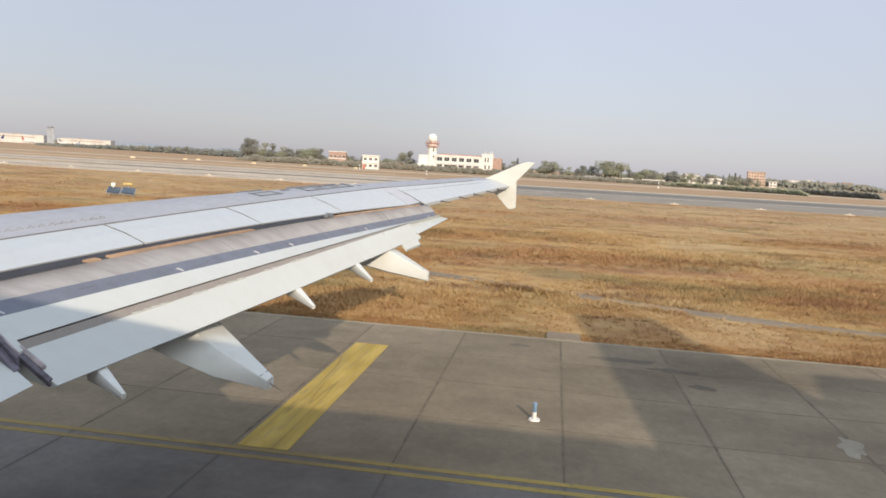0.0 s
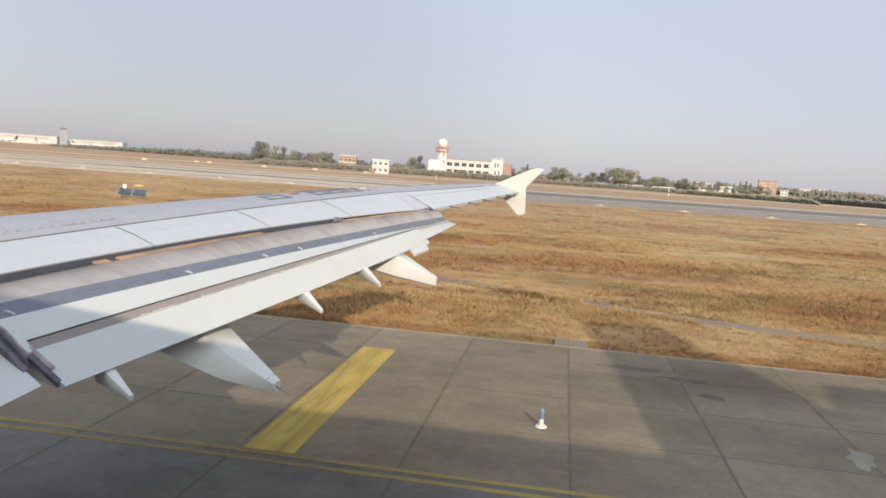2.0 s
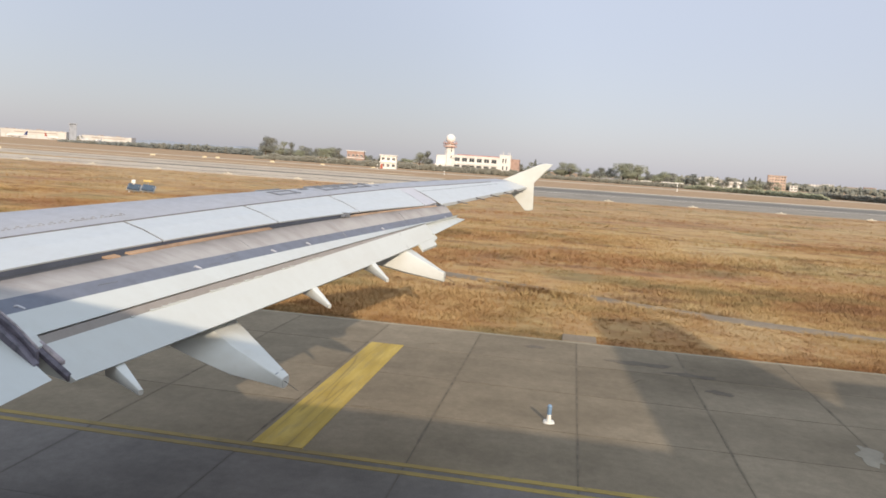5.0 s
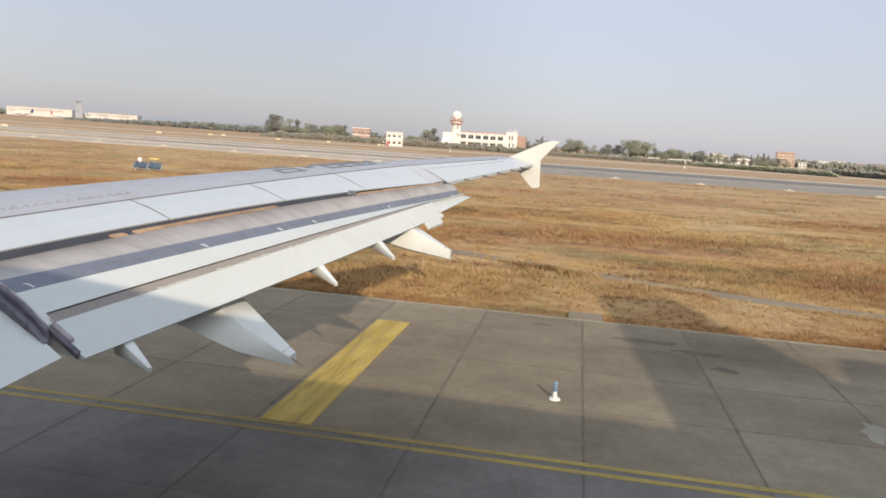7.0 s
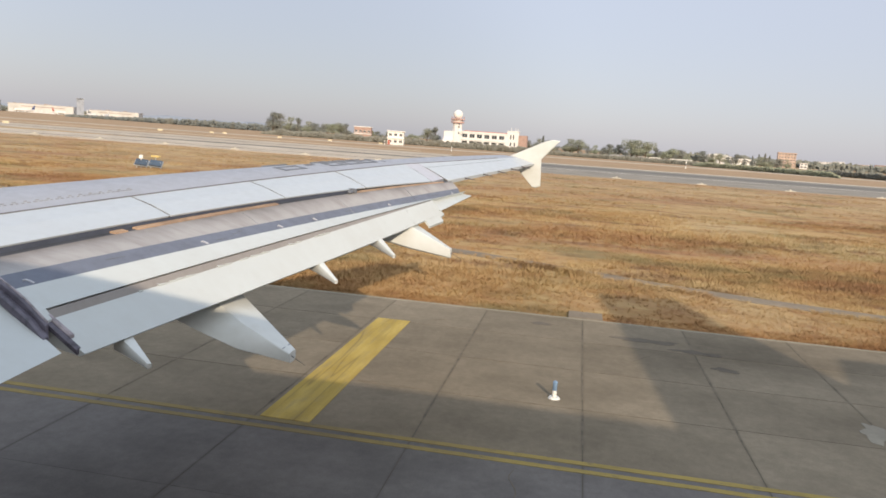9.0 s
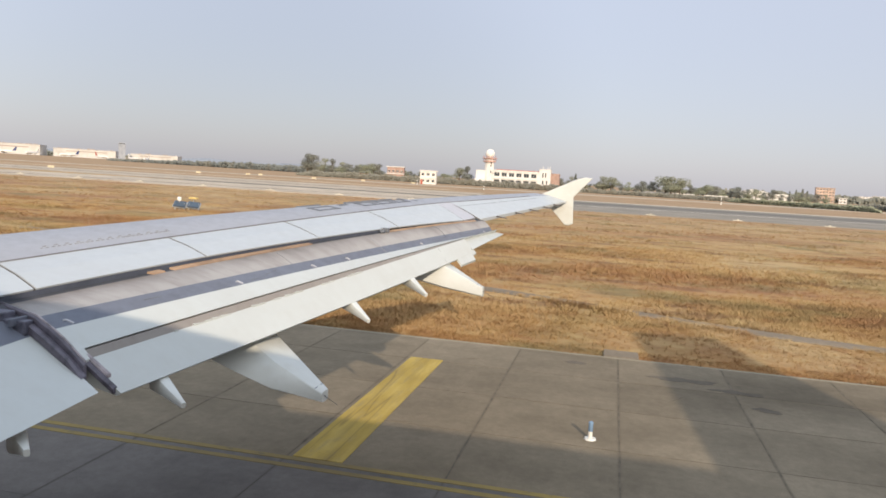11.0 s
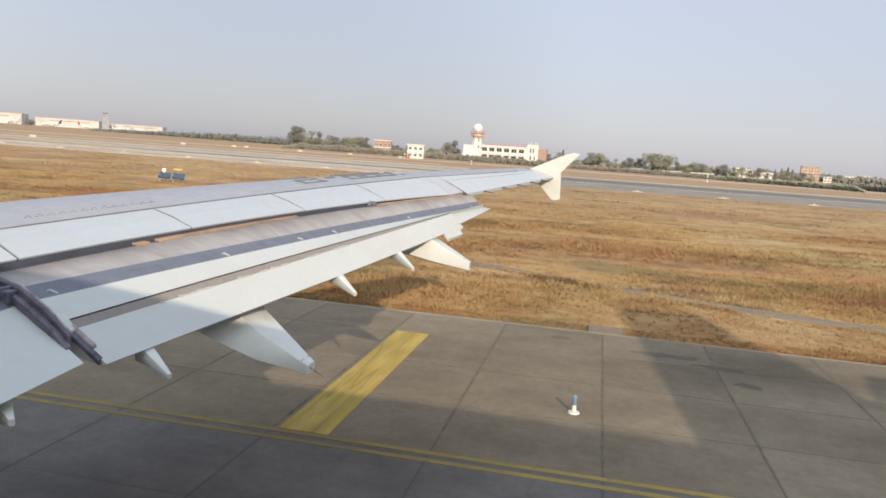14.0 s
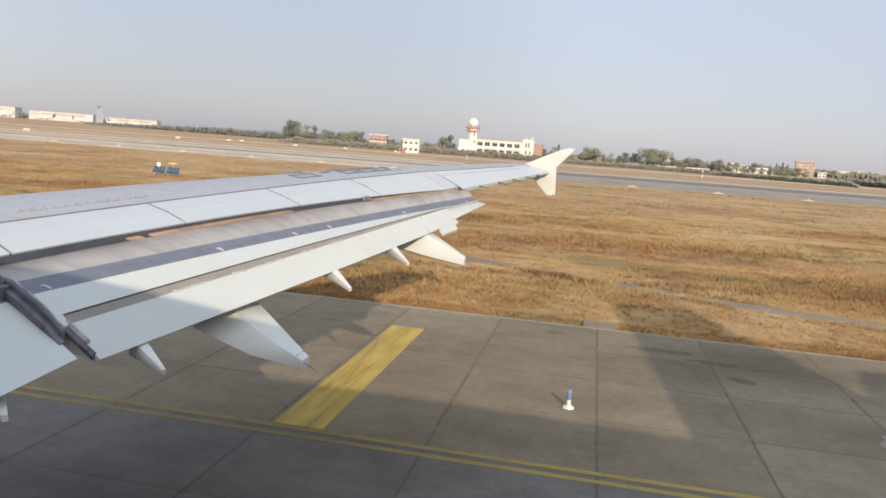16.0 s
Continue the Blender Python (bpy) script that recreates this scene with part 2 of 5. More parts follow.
def plate(name, x0, x1, front, rear, skew, thick, mat, gap=0.012, n=6, label="", nose=0.0):
    """A thin panel between two lines along the span; its ends stand square to the hinge."""
    secs = []
    for i in range(n + 1):
        u = i / n
        xr = x0 + gap + (x1 - x0 - 2 * gap) * u
        xf = xr + skew
        yf, zf = front(xf)
        yr, zr = rear(xr)
        secs.append([(xf, yf, zf), (0.5 * (xf + xr), 0.5 * (yf + yr), 0.5 * (zf + zr) + nose), (xr, yr, zr), (xr, yr + 0.01, zr - thick * 0.5), (xf, yf, zf - thick)])
    return part(name, loft(name, secs, mat), wing, label)


hinge_line = lambda x: (hinge_y(x) - 0.025, hinge_z(x) - 0.002)
spoiler_edge = lambda x: (sp_y(x), sp_z(x))
for x0, x1 in ((2.6, 4.9), (5.0, 6.68), (6.68, 8.25), (8.25, 9.77), (9.77, 11.25), (11.25, 12.85)):
    plate("spoiler", x0, x1, hinge_line, spoiler_edge, 0.28, 0.03, SPOILER_WHITE, label="pale spoiler panel lying closed", nose=0.012)
def panel_edge(x):
    """The fixed panel's edge runs forward from the spoiler's corner to the aileron."""
    u = (x - 12.85) / 0.45
    return sp_y(x) + 0.06 * u, sp_z(x) + 0.022 * u


plate("fixed_panel", 12.85, 13.3, hinge_line, panel_edge, 0.25, 0.05, PANEL, label="pale mauve fixed panel")
ail_edge = lambda x: (sp_y(x), sp_z(x))
plate("aileron", 13.34, 16.35, hinge_line, ail_edge, 0.12, 0.10, SPOILER_WHITE, label="pale aileron")
plate("fixed_tip_panel", 16.35, 16.98, hinge_line, ail_edge, 0.02, 0.08, SPOILER_WHITE)

for x in (6.68, 8.25, 9.77, 11.25, 12.85, 13.32):
    sk = 0.28 if x < 13 else 0.16
    a = Vector((x, sp_y(x) + 0.008, sp_z(x) + 0.001))
    b = Vector((x + sk, hinge_y(x + sk), hinge_z(x + sk) + 0.004))
    c = (a + b) / 2 + Vector((0, 0, 0.016))
    side = Vector((0.0045, 0.0015, 0)) * (0.9 if x > 13 else 0.4 if x > 12 else 0.55)
    part("panel_seam", loft("panel_seam", [[p - side, p + side, p + side - Vector((0, 0, 0.022)), p - side - Vector((0, 0, 0.022))] for p in (a, c, b)], SEAM), wing, "brownish seam between spoiler panels")

ail = []
for i in range(11):
    x = 13.42 + 0.285 * i
    v = 0.27
    y, z = hinge_y(x) * (1 - v) + sp_y(x) * v, hinge_z(x) * (1 - v) + sp_z(x) * v
    ail.append([(x, y + 0.008, z + 0.006), (x, y - 0.006, z + 0.006), (x, y - 0.006, z - 0.03), (x, y + 0.008, z - 0.03)])
part("aileron_seam", loft("aileron_seam", ail, LINE_GREY), wing, "grey hinge seam of the aileron")
# dark hinge seam and shroud under the spoilers
seam = []
for i in range(29):
    x = 2.2 + i * 0.5
    x = min(x, 16.3)
    y, z = hinge_y(x), hinge_z(x)
    seam.append([(x, y + 0.001, z + 0.007), (x, y - 0.015, z + 0.007), (x, y - 0.022, z - 0.05), (x, y + 0.012, z - 0.05)])
part("hinge_seam", loft("hinge_seam", seam, SEAM), wing, "dark hinge line of the spoilers")
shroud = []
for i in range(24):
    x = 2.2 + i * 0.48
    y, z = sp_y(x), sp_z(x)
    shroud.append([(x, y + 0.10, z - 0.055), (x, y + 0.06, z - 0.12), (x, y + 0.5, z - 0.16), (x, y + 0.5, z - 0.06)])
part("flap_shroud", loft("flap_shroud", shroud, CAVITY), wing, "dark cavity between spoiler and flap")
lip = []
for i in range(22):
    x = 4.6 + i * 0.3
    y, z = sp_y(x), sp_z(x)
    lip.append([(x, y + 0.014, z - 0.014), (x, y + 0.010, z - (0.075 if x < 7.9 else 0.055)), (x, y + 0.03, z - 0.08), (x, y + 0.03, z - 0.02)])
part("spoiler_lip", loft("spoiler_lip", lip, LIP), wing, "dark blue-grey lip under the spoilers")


def flap_section(x):
    """Main flap: rounded nose under the spoilers, stained skin, walkway stripe, white aft part."""
    zu, zl, zm = up_z(x), lo_z(x), main_z(x)
    c = at(x, 0) - at(x, 1)
    s = 0.28 * c
    zn = zu + 0.36 * c * 0.20
    return [(x, at(x, 0.70), zm), (x, at(x, 0.50), zl), (x, at(x, 0.36), zu), (x, at(x, 0.20), 0.5 * (zu + nose_z(x)) + 0.01), (x, at(x, 0.06), nose_z(x)),
            (x, at(x, -0.14), nose_z(x) + 0.01), (x, at(x, -0.26), nose_z(x) - 0.03), (x, at(x, -0.28), nose_z(x) - 0.09), (x, at(x, -0.12), zn - 0.17 - 0.05 * c),
            (x, at(x, 0.3), zl - 0.13 - 0.05 * c), (x, at(x, 0.62), zm - 0.045)]


def skewed(sec, x_end, k):
    """Ends stand square to the hinge line: aft points move inboard by k."""
    y0 = at(x_end, 0.36)
    return [(p[0] + k * (p[1] - y0), p[1] - 0.30 * k * (p[1] - y0), p[2] + 0.08 * k * (p[1] - y0)) for p in sec]


# index 3: the nose faces inside the slot are near-black
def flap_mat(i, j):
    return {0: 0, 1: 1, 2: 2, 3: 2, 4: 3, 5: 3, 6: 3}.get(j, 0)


def span(x0, x1, n, fn, k=0.28):
    return [skewed(fn(x0 + (x1 - x0) * i / n), x0 + (x1 - x0) * i / n, k) for i in range(n + 1)]


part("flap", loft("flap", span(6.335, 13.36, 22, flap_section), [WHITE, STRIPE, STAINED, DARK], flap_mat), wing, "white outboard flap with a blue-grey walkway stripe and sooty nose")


def inboard_section(x):
    """Inboard flap: one broad panel with an unswept trailing edge."""
    y1, z1 = 3.18, 2.82 + 0.09 * (x - 6.0)
    ys = at(6.3, 0.36)
    zu = up_z(6.4) - 0.11 + 0.08 * (x - 6.3)
    return [(x, y1, z1), (x, ys - 0.03, zu - 0.016), (x, ys + 0.19, zu + 0.085), (x, ys + 0.27, zu + 0.11), (x, ys + 0.40, zu + 0.14), (x, ys + 0.6, zu + 0.10), (x, ys + 0.75, zu + 0.02), (x, ys + 0.75, zu - 0.06),
            (x, ys + 0.5, zu - 0.16), (x, ys, zu - 0.2), (x, y1 + 0.06, z1 - 0.03)]


# index 2: the faces ahead of the stripe are near-black
def inboard_mat(i, j):
    return {0: 0, 1: 1}.get(j, 2 if j < 8 else 0)


# the outermost strip is made up, in place of grass seen through the slot
for x0, x1 in ((7.62, 7.74), (7.84, 9.6), (10.98, 13.15)):
    s_ = []
    for i in range(9):
        x = x0 + (x1 - x0) * i / 8
        z = nose_z(x) + 0.004
        s_.append([(x, at(x, 0.062), z + 0.004), (x, at(x, 0.005), z + 0.014), (x, at(x, 0.005), z - 0.02), (x, at(x, 0.062), z - 0.02)])
    part("seal_strip", loft("seal_strip", s_, STRIP_TAN), wing, "tan strip: primed seal inboard, stand-in for grass behind the slot outboard")
for x in (10.98,):
    y, z = at(x, 0.0), nose_z(x)
    bm = bmesh.new()
    box(bm, x - 0.16, x + 0.03, y - 0.02, y + 0.03, z + 0.0, z + 0.03, 0.008)
    box(bm, x - 0.06, x + 0.0, y - 0.05, y + 0.1, z + 0.0, z + 0.055, 0.006)
    part("track_bracket", (bm, LINE_GREY), wing, "small blue-grey track bracket")

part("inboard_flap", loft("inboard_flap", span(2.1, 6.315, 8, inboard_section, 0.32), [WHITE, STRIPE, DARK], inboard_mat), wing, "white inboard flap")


def tab_section(x):
    zm, zt, ze = main_z(x), tab_z(x), te_z(x)
    return [(x, te_y(x), ze), (x, at(x, 0.86), 0.5 * (zt + ze) + 0.012), (x, at(x, 0.735), zt), (x, at(x, 0.706), zm - 0.012), (x, at(x, 0.66), zm - 0.014), (x, at(x, 0.46), zt - 0.06),
            (x, at(x, 0.60), zt - 0.12), (x, at(x, 0.97), ze - 0.022)]


def tab_mat(i, j):
    return 1 if j in (2, 3, 4) else 0


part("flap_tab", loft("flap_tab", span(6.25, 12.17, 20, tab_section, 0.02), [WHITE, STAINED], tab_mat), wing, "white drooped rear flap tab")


def tab_point(x, f, up=0.0):
    return (x, at(x, f), tab_z(x) + (te_z(x) - tab_z(x)) * (f - 0.735) / 0.265 + up)


tip = [tab_point(11.66, 0.98), tab_point(11.66, 1.10), tab_point(12.10, 1.12), tab_point(12.10, 1.04), tab_point(12.24, 1.02), tab_point(12.165, 0.76), tab_point(12.06, 0.80)]
part("tab_end_fitting", loft("tab_end_fitting", [[(x, y, z - 0.004) for x, y, z in tip], [(x, y + 0.01, z - 0.035) for x, y, z in tip]], WHITE), wing, "stepped white end of the flap tab")


def outer_section(x):
    z1 = 3.56 - 0.145 * (13.3 - x)
    return [(x, te_y(x), z1), (x, at(x, 0.52), lo_z(x) + 0.004), (x, at(x, 0.4), lo_z(x) - 0.05), (x, at(x, 0.9), z1 - 0.03)]


part("flap_end", loft("flap_end", span(12.25, 13.38, 4, outer_section), WHITE), wing, "white outer end of the flap")

# worn end rib and dark filler strip at the gap between the flaps
RIB = plain("worn_mauve_rib", (0.125, 0.113, 0.140), 0.55, var=0.3, scale=8)
RIB_LIP = plain("scuffed_rib_lip", (0.33, 0.285, 0.295), 0.5, var=0.25, scale=10)


def along_edge(x0, stations, dx0, dx1, top, depth, k=0.28):
    """A strip following the flap's inboard end; top and depth in metres against the skin."""
    secs = []
    for f in stations:
        x = x0 + k * (at(x0, f) - at(x0, 0.36))
        z = float(np.interp(f, (-0.2, 0.06, 0.36, 0.5, 0.7, 1.0), (nose_z(6.5), nose_z(6.5), up_z(6.4), lo_z(6.4), main_z(6.4), te_z(6.4))))
        y = at(x0, f)
        secs.append([(x + dx0, y, z + top - 0.012), (x + dx0 * 0.6, y, z + top), (x + dx1, y, z + top), (x + dx1, y, z - depth), (x + dx0, y, z - depth)])
    return secs


part("flap_end_rib", loft("flap_end_rib", along_edge(6.33, (0.02, 0.2, 0.36, 0.5, 0.62, 0.79), -0.030, -0.002, 0.004, 0.11), RIB), wing, "worn mauve end rib of the flap")
part("rib_lip", loft("rib_lip", along_edge(6.33, (0.30, 0.36, 0.5, 0.62, 0.78), -0.012, 0.006, 0.012, 0.02), RIB_LIP), wing, "scuffed pale lip of the end rib")
part("flap_end_plate", loft("flap_end_plate", along_edge(6.30, (0.0, 0.36, 0.5, 0.7, 0.82), -0.050, 0.0, -0.045, 0.115), RIB), wing, "dark strip filling the gap between the flaps")
part("tab_end_block", loft("tab_end_block", along_edge(6.275, (0.73, 0.88, 0.955), -0.045, -0.004, -0.014, 0.06, 0.03), RIB), wing, "dark end block of the tab")
part("tab_end_face", loft("tab_end_face", along_edge(6.282, (0.745, 0.8, 0.89), -0.030, 0.008, 0.004, 0.02, 0.0), RIB_LIP), wing, "pinkish scuffed edge of the tab")
bridge = []
for f in (0.64, 0.70, 0.735, 0.76):
    x = 6.335 + 0.28 * (at(6.335, f) - at(6.335, 0.36))
    z = float(np.interp(f, (0.5, 0.7, 0.76), (lo_z(6.4), main_z(6.4) - 0.006, tab_z(6.4) + 0.002)))
    bridge.append([(x + 0.002, at(6.335, f), z), (x + 0.075, at(6.335, f), z + 0.005), (x + 0.075, at(6.335, f), z - 0.05), (x + 0.002, at(6.335, f), z - 0.05)])
part("slot_end_plate", loft("slot_end_plate", bridge, WHITE), wing, "white plate closing the slot's end")
# carriage pieces made up to fill the dark gap between the two flaps
CARR = plain("dark_carriage", (0.14, 0.138, 0.175), 0.5, 0.2, var=0.3, scale=9)
zc0 = up_z(6.4)
for nm, x0, x1, y0, y1, z0, z1, mat, lab in (
        ("carriage_beam", 6.21, 6.30, 3.98, 4.50, -0.16, -0.02, CARR, "dark blue-grey beam made up to fill the flap gap"),
        ("carriage_arm", 5.90, 6.34, 4.17, 4.42, -0.10, 0.025, CARR, "dark blue-grey arm made up to fill the flap gap"),
        ("carriage_link", 6.16, 6.34, 4.05, 4.08, -0.06, 0.0, STRIPE, "blue-grey carriage link"),
        ("carriage_roller", 6.14, 6.30, 4.30, 4.33, 0.03, 0.075, METAL, "bare metal roller")):
    part(nm, (boxed(x0, x1, y0, y1, zc0 + z0, zc0 + z1, 0.012), mat), wing, lab)


def canoe(name, p0, p1, w0, h0, w1, h1, mat, label, n=7, bulge=0.0):
    """A flap-track fairing: a tapered round-edged box from p0 to its tail p1 (centres of its top)."""
    a, b = Vector(p0), Vector(p1)
    d = (b - a).normalized()
    side = d.cross(Vector((0, 0, 1))).normalized()
    up = side.cross(d)
    secs = []
    for i in range(n + 1):
        u = i / n
        c = a.lerp(b, u) + up * bulge * math.sin(math.pi * u)
        w, h = (w0 + (w1 - w0) * u) / 2, h0 + (h1 - h0) * u ** 0.9
        ring = []
        for sx, sz in ((-0.80, -0.015), (-0.4, 0.02), (0, 0.035), (0.4, 0.02), (0.80, -0.015), (0.93, -0.16), (1.0, -0.42), (0.99, -0.70), (0.86, -0.90), (0.5, -1.0),
                       (-0.5, -1.0), (-0.86, -0.90), (-0.99, -0.70), (-1.0, -0.42), (-0.93, -0.16)):
            ring.append(c + side * (sx * w) + up * (sz * h))
        secs.append(ring)
    ob = part(name, loft(name, secs, mat, smooth=True), wing, label)
    m_ = ob.modifiers.new("crest", "EDGE_SPLIT")
    m_.split_angle = radians(38)
    return ob


def fairing(rows, label):
    """A drooped flap-track fairing along the airflow: rows of (y, crest x, outboard x, top z, lower inboard x and z), tail first."""
    def blend(a, b, u):
        return [p + (q - p) * u for p, q in zip(a, b)]

    fine = []
    for a, b in zip(rows, rows[1:]):
        fine += [blend(a, b, k / 3) for k in range(3)]
    fine.append(list(rows[-1]))
    secs = []
    for y, x0, x1, z1, xb, zb in fine:
        w, h = x1 - x0, z1 - zb
        r = min(0.10, 0.3 * w)
        bulge = 0.06 * h
        secs.append([(x0 - 0.005, y, z1 - 0.009), (x0 + 0.006, y, z1), (x0 + 0.5 * w, y, z1 + 0.03 * w), (x1 - 0.012, y, z1), (x1, y, z1 - 0.014), (x1, y, zb + 0.30 * h), (x1 - 0.3 * r, y, zb + 0.05 * h),
                     (x1 - r, y, zb - 0.1 * h), (xb + r, y, zb - 0.1 * h), (xb + 0.3 * r, y, zb - 0.05 * h), (xb, y, zb + 0.03 * h), (x0 + 0.62 * (xb - x0) - bulge, y, z1 - 0.55 * h)])
    ob = part("flap_track_fairing", loft("flap_track_fairing", secs, CREAM, smooth=True), wing, label)
    m_ = ob.modifiers.new("crest", "EDGE_SPLIT")
    m_.split_angle = radians(19)
    y, x0, x1, z1, xb, z0 = blend(rows[0], rows[1], 0.14)
    slope = (rows[1][3] - rows[0][3]) / (rows[1][0] - rows[0][0])
    seam_ = []
    for dy in (0.0, 0.006):
        z = z1 + slope * dy
        seam_.append([(x0 - 0.001, y + dy, z - 0.012), (x0 + 0.006, y + dy, z + 0.003), (x1 - 0.008, y + dy, z + 0.004), (x1 + 0.001, y + dy, z - 0.012), (0.5 * (x0 + x1), y + dy, z0 + 0.02)])
    part("cap_seam", loft("cap_seam", seam_, LINE_GREY), ob)
    return ob


fairing(((2.22, 7.47, 7.61, 2.563, 7.475, 2.482), (2.705, 7.60, 8.0, 2.73, 7.50, 2.535), (3.02, 7.80, 8.28, 2.82, 7.50, 2.635), (3.4, 7.95, 8.5, 2.92, 7.52, 2.76), (3.9, 8.1, 8.65, 3.0, 7.6, 2.86)), "large off-white flap-track fairing with a sharp crest")
fairing(((1.54, 11.15, 11.26, 3.01, 11.14, 2.905), (2.08, 11.28, 11.60, 3.235, 11.20, 2.97), (2.42, 11.32, 11.64, 3.30, 11.22, 3.035), (2.9, 11.32, 11.64, 3.36, 11.24, 3.09)), "off-white flap-track fairing beneath the flap")
for p0, p1 in (((6.68, 3.22, 2.82), (6.40, 2.83, 2.71)), ((9.22, 2.66, 3.08), (8.90, 2.31, 2.92)), ((10.50, 2.38, 3.21), (10.10, 2.02, 3.04)), ((5.62, 3.50, 2.68), (5.32, 3.16, 2.705))):
    canoe("tab_fairing", p0, p1, 0.12, 0.15, 0.035, 0.04, CREAM, "small pointed tab-hinge fairing", 4)

for p, d in (((7.515, 2.22, 2.53), (-0.03, -0.12, -0.05)), ((11.19, 1.54, 2.96), (-0.02, -0.12, -0.05))):
    q = Vector(d).to_track_quat("Z", "Y").to_matrix().to_4x4()
    part("tail_wick", (cyl(bmesh.new(), 0.004, 0.002, -0.02, 0.15, 6, Matrix.Translation(p) @ q), DARK), wing, "thin wick at the fairing's tail")
chips = random.Random(21)
for i in range(26):
    x = chips.uniform(7.0, 9.6)
    y, z = at(x, 0.735) - 0.004, tab_z(x) + 0.006
    w, d = chips.uniform(0.015, 0.09), chips.uniform(0.008, 0.022)
    part("paint_chip", (boxed(x - w, x + w, y - 0.004, y + d, z - 0.012, z - 0.001 + 0.1 * d), WHITE), wing, m=Matrix.Translation((x, y, z)) @ Matrix.Rotation(math.atan(-0.25), 4, "Z") @ Matrix.Translation((-x, -y, -z)))
for i in range(18):
    x = chips.uniform(6.8, 12.8)
    f = chips.uniform(0.40, 0.47)
    y, z = at(x, f), np.interp(f, (0.36, 0.5), (up_z(x), lo_z(x)))
    w = chips.uniform(0.02, 0.10)
    part("scuff", (boxed(x - w, x + w, y, y + 0.006, z - 0.01, z + 0.004), LINE_GREY), wing, m=Matrix.Translation((x, y, z)) @ Matrix.Rotation(math.atan(-0.30), 4, "Z") @ Matrix.Rotation(math.atan(-0.06), 4, "Y") @ Matrix.Translation((-x, -y, -z)))

# chordwise seams of the flap skins
for x0, fs_, mat in ((8.95, (0.10, 0.2, 0.36), FAINT), (10.48, (0.07, 0.2, 0.36, 0.49), FAINT), (11.98, (0.07, 0.2, 0.36, 0.49), LINE_GREY), (11.45, (0.75, 0.99), FAINT)):
    secs = []
    for f in fs_:
        x = x0 + 0.28 * (at(x0, f) - at(x0, 0.36))
        z = float(np.interp(f, (0.06, 0.2, 0.36, 0.5, 0.7, 0.735, 1.0), (nose_z(x), 0.5 * (up_z(x) + nose_z(x)) + 0.01, up_z(x), lo_z(x), main_z(x), tab_z(x), te_z(x))))
        y = at(x, f)
        secs.append([(x - 0.004, y, z + 0.003), (x + 0.004, y, z + 0.003), (x + 0.004, y, z - 0.01), (x - 0.004, y, z - 0.01)])
    part("skin_joint", loft("skin_joint", secs, mat), wing)
# dark filler plate and box paint in the shade at the bay's outer end
xb_, yb_, zb_ = 13.12, sp_y(13.12), sp_z(13.12)
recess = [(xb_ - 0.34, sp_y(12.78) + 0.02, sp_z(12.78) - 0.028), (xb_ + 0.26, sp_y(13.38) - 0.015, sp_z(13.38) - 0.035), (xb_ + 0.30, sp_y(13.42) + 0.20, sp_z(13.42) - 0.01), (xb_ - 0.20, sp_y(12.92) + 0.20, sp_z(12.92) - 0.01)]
part("bay_end_recess", loft("bay_end_recess", [recess, [(x, y + 0.01, z - 0.045) for x, y, z in recess]], LIP), wing, "dark filler plate painting in the shade between the last spoiler and the aileron")
part("bay_bracket", (boxed(xb_ + 0.07, xb_ + 0.20, yb_ - 0.05, yb_ + 0.05, zb_ - 0.06, zb_ - 0.02, 0.008), DARK), wing, "dark box standing in for the shaded gap at the bay's end")

# wing-tip fence
fence = [(2.05, 3.98), (1.95, 4.12), (1.44, 4.16), (0.72, 4.51), (0.58, 4.545), (0.44, 4.53), (0.79, 4.14), (0.77, 3.60), (0.85, 3.565), (0.93, 3.57), (1.23, 3.89), (1.7, 3.93)]
fs = []
for x, s in ((17.0, 0.97), (17.02, 1.0), (17.07, 1.0), (17.09, 0.97)):
    fs.append([(x, 1.1 + (y - 1.1) * s, 4.05 + (z - 4.05) * s) for y, z in fence])
part("wingtip_fence", loft("wingtip_fence", fs, CREAM), airliner, "cream arrow-shaped wing-tip fence")


def skin_z(x, y):
    """Height of the wing's upper skin between hinge line and crest."""
    yh, yc, zh, zc = hinge_y(x), sp_y(x) + 1.5 - 0.08 * (x - 6.5), hinge_z(x), crest_z(x)
    return float(np.interp((y - yh) / (yc - yh), (0, 0.35, 1), (zh, zh + 0.42 * (zc - zh), zc)))


def mark(name, x0, x1, off, width, mat=LINE_GREY, label=""):
    """A painted bar along the span, lying on the wing skin."""
    secs = []
    for x in (x0, x1):
        y = hinge_y(x) + off
        a, b = skin_z(x, y) + 0.006, skin_z(x, y + width) + 0.006
        secs.append([(x, y, a), (x, y + width, b), (x, y + width, b - 0.02), (x, y, a - 0.02)])
    part(name, loft(name, secs, mat), wing, label)


for x0, x1 in ((10.93, 11.33), (11.82, 12.13), (12.19, 12.50), (12.56, 12.84)):
    for off in (0.22, 0.37, 0.52):
        mark("registration_bar", x0, x1, off, 0.04, label="dark painted marking bar")
    for x in (x0, x1 - 0.05):
        mark("registration_bar", x, x + 0.05, 0.22, 0.16, label="dark painted marking bar")
mark("registration_bar", 11.50, 11.66, 0.36, 0.055, label="dark painted marking bar")
mark("registration_bar", 12.98, 13.03, 0.22, 0.32, label="dark painted marking bar")
rr = random.Random(4)
for i in range(26):
    x = 7.45 + i * 0.05
    mark("warning_bar", x, x + rr.uniform(0.015, 0.04), 0.16, 0.008, FAINT)
    if i % 2:
        mark("warning_bar", x, x + 0.03, 0.20, 0.007, FAINT)
mark("skin_seam", 6.0, 16.3, 0.060, 0.007, FAINT, "faint skin seam")

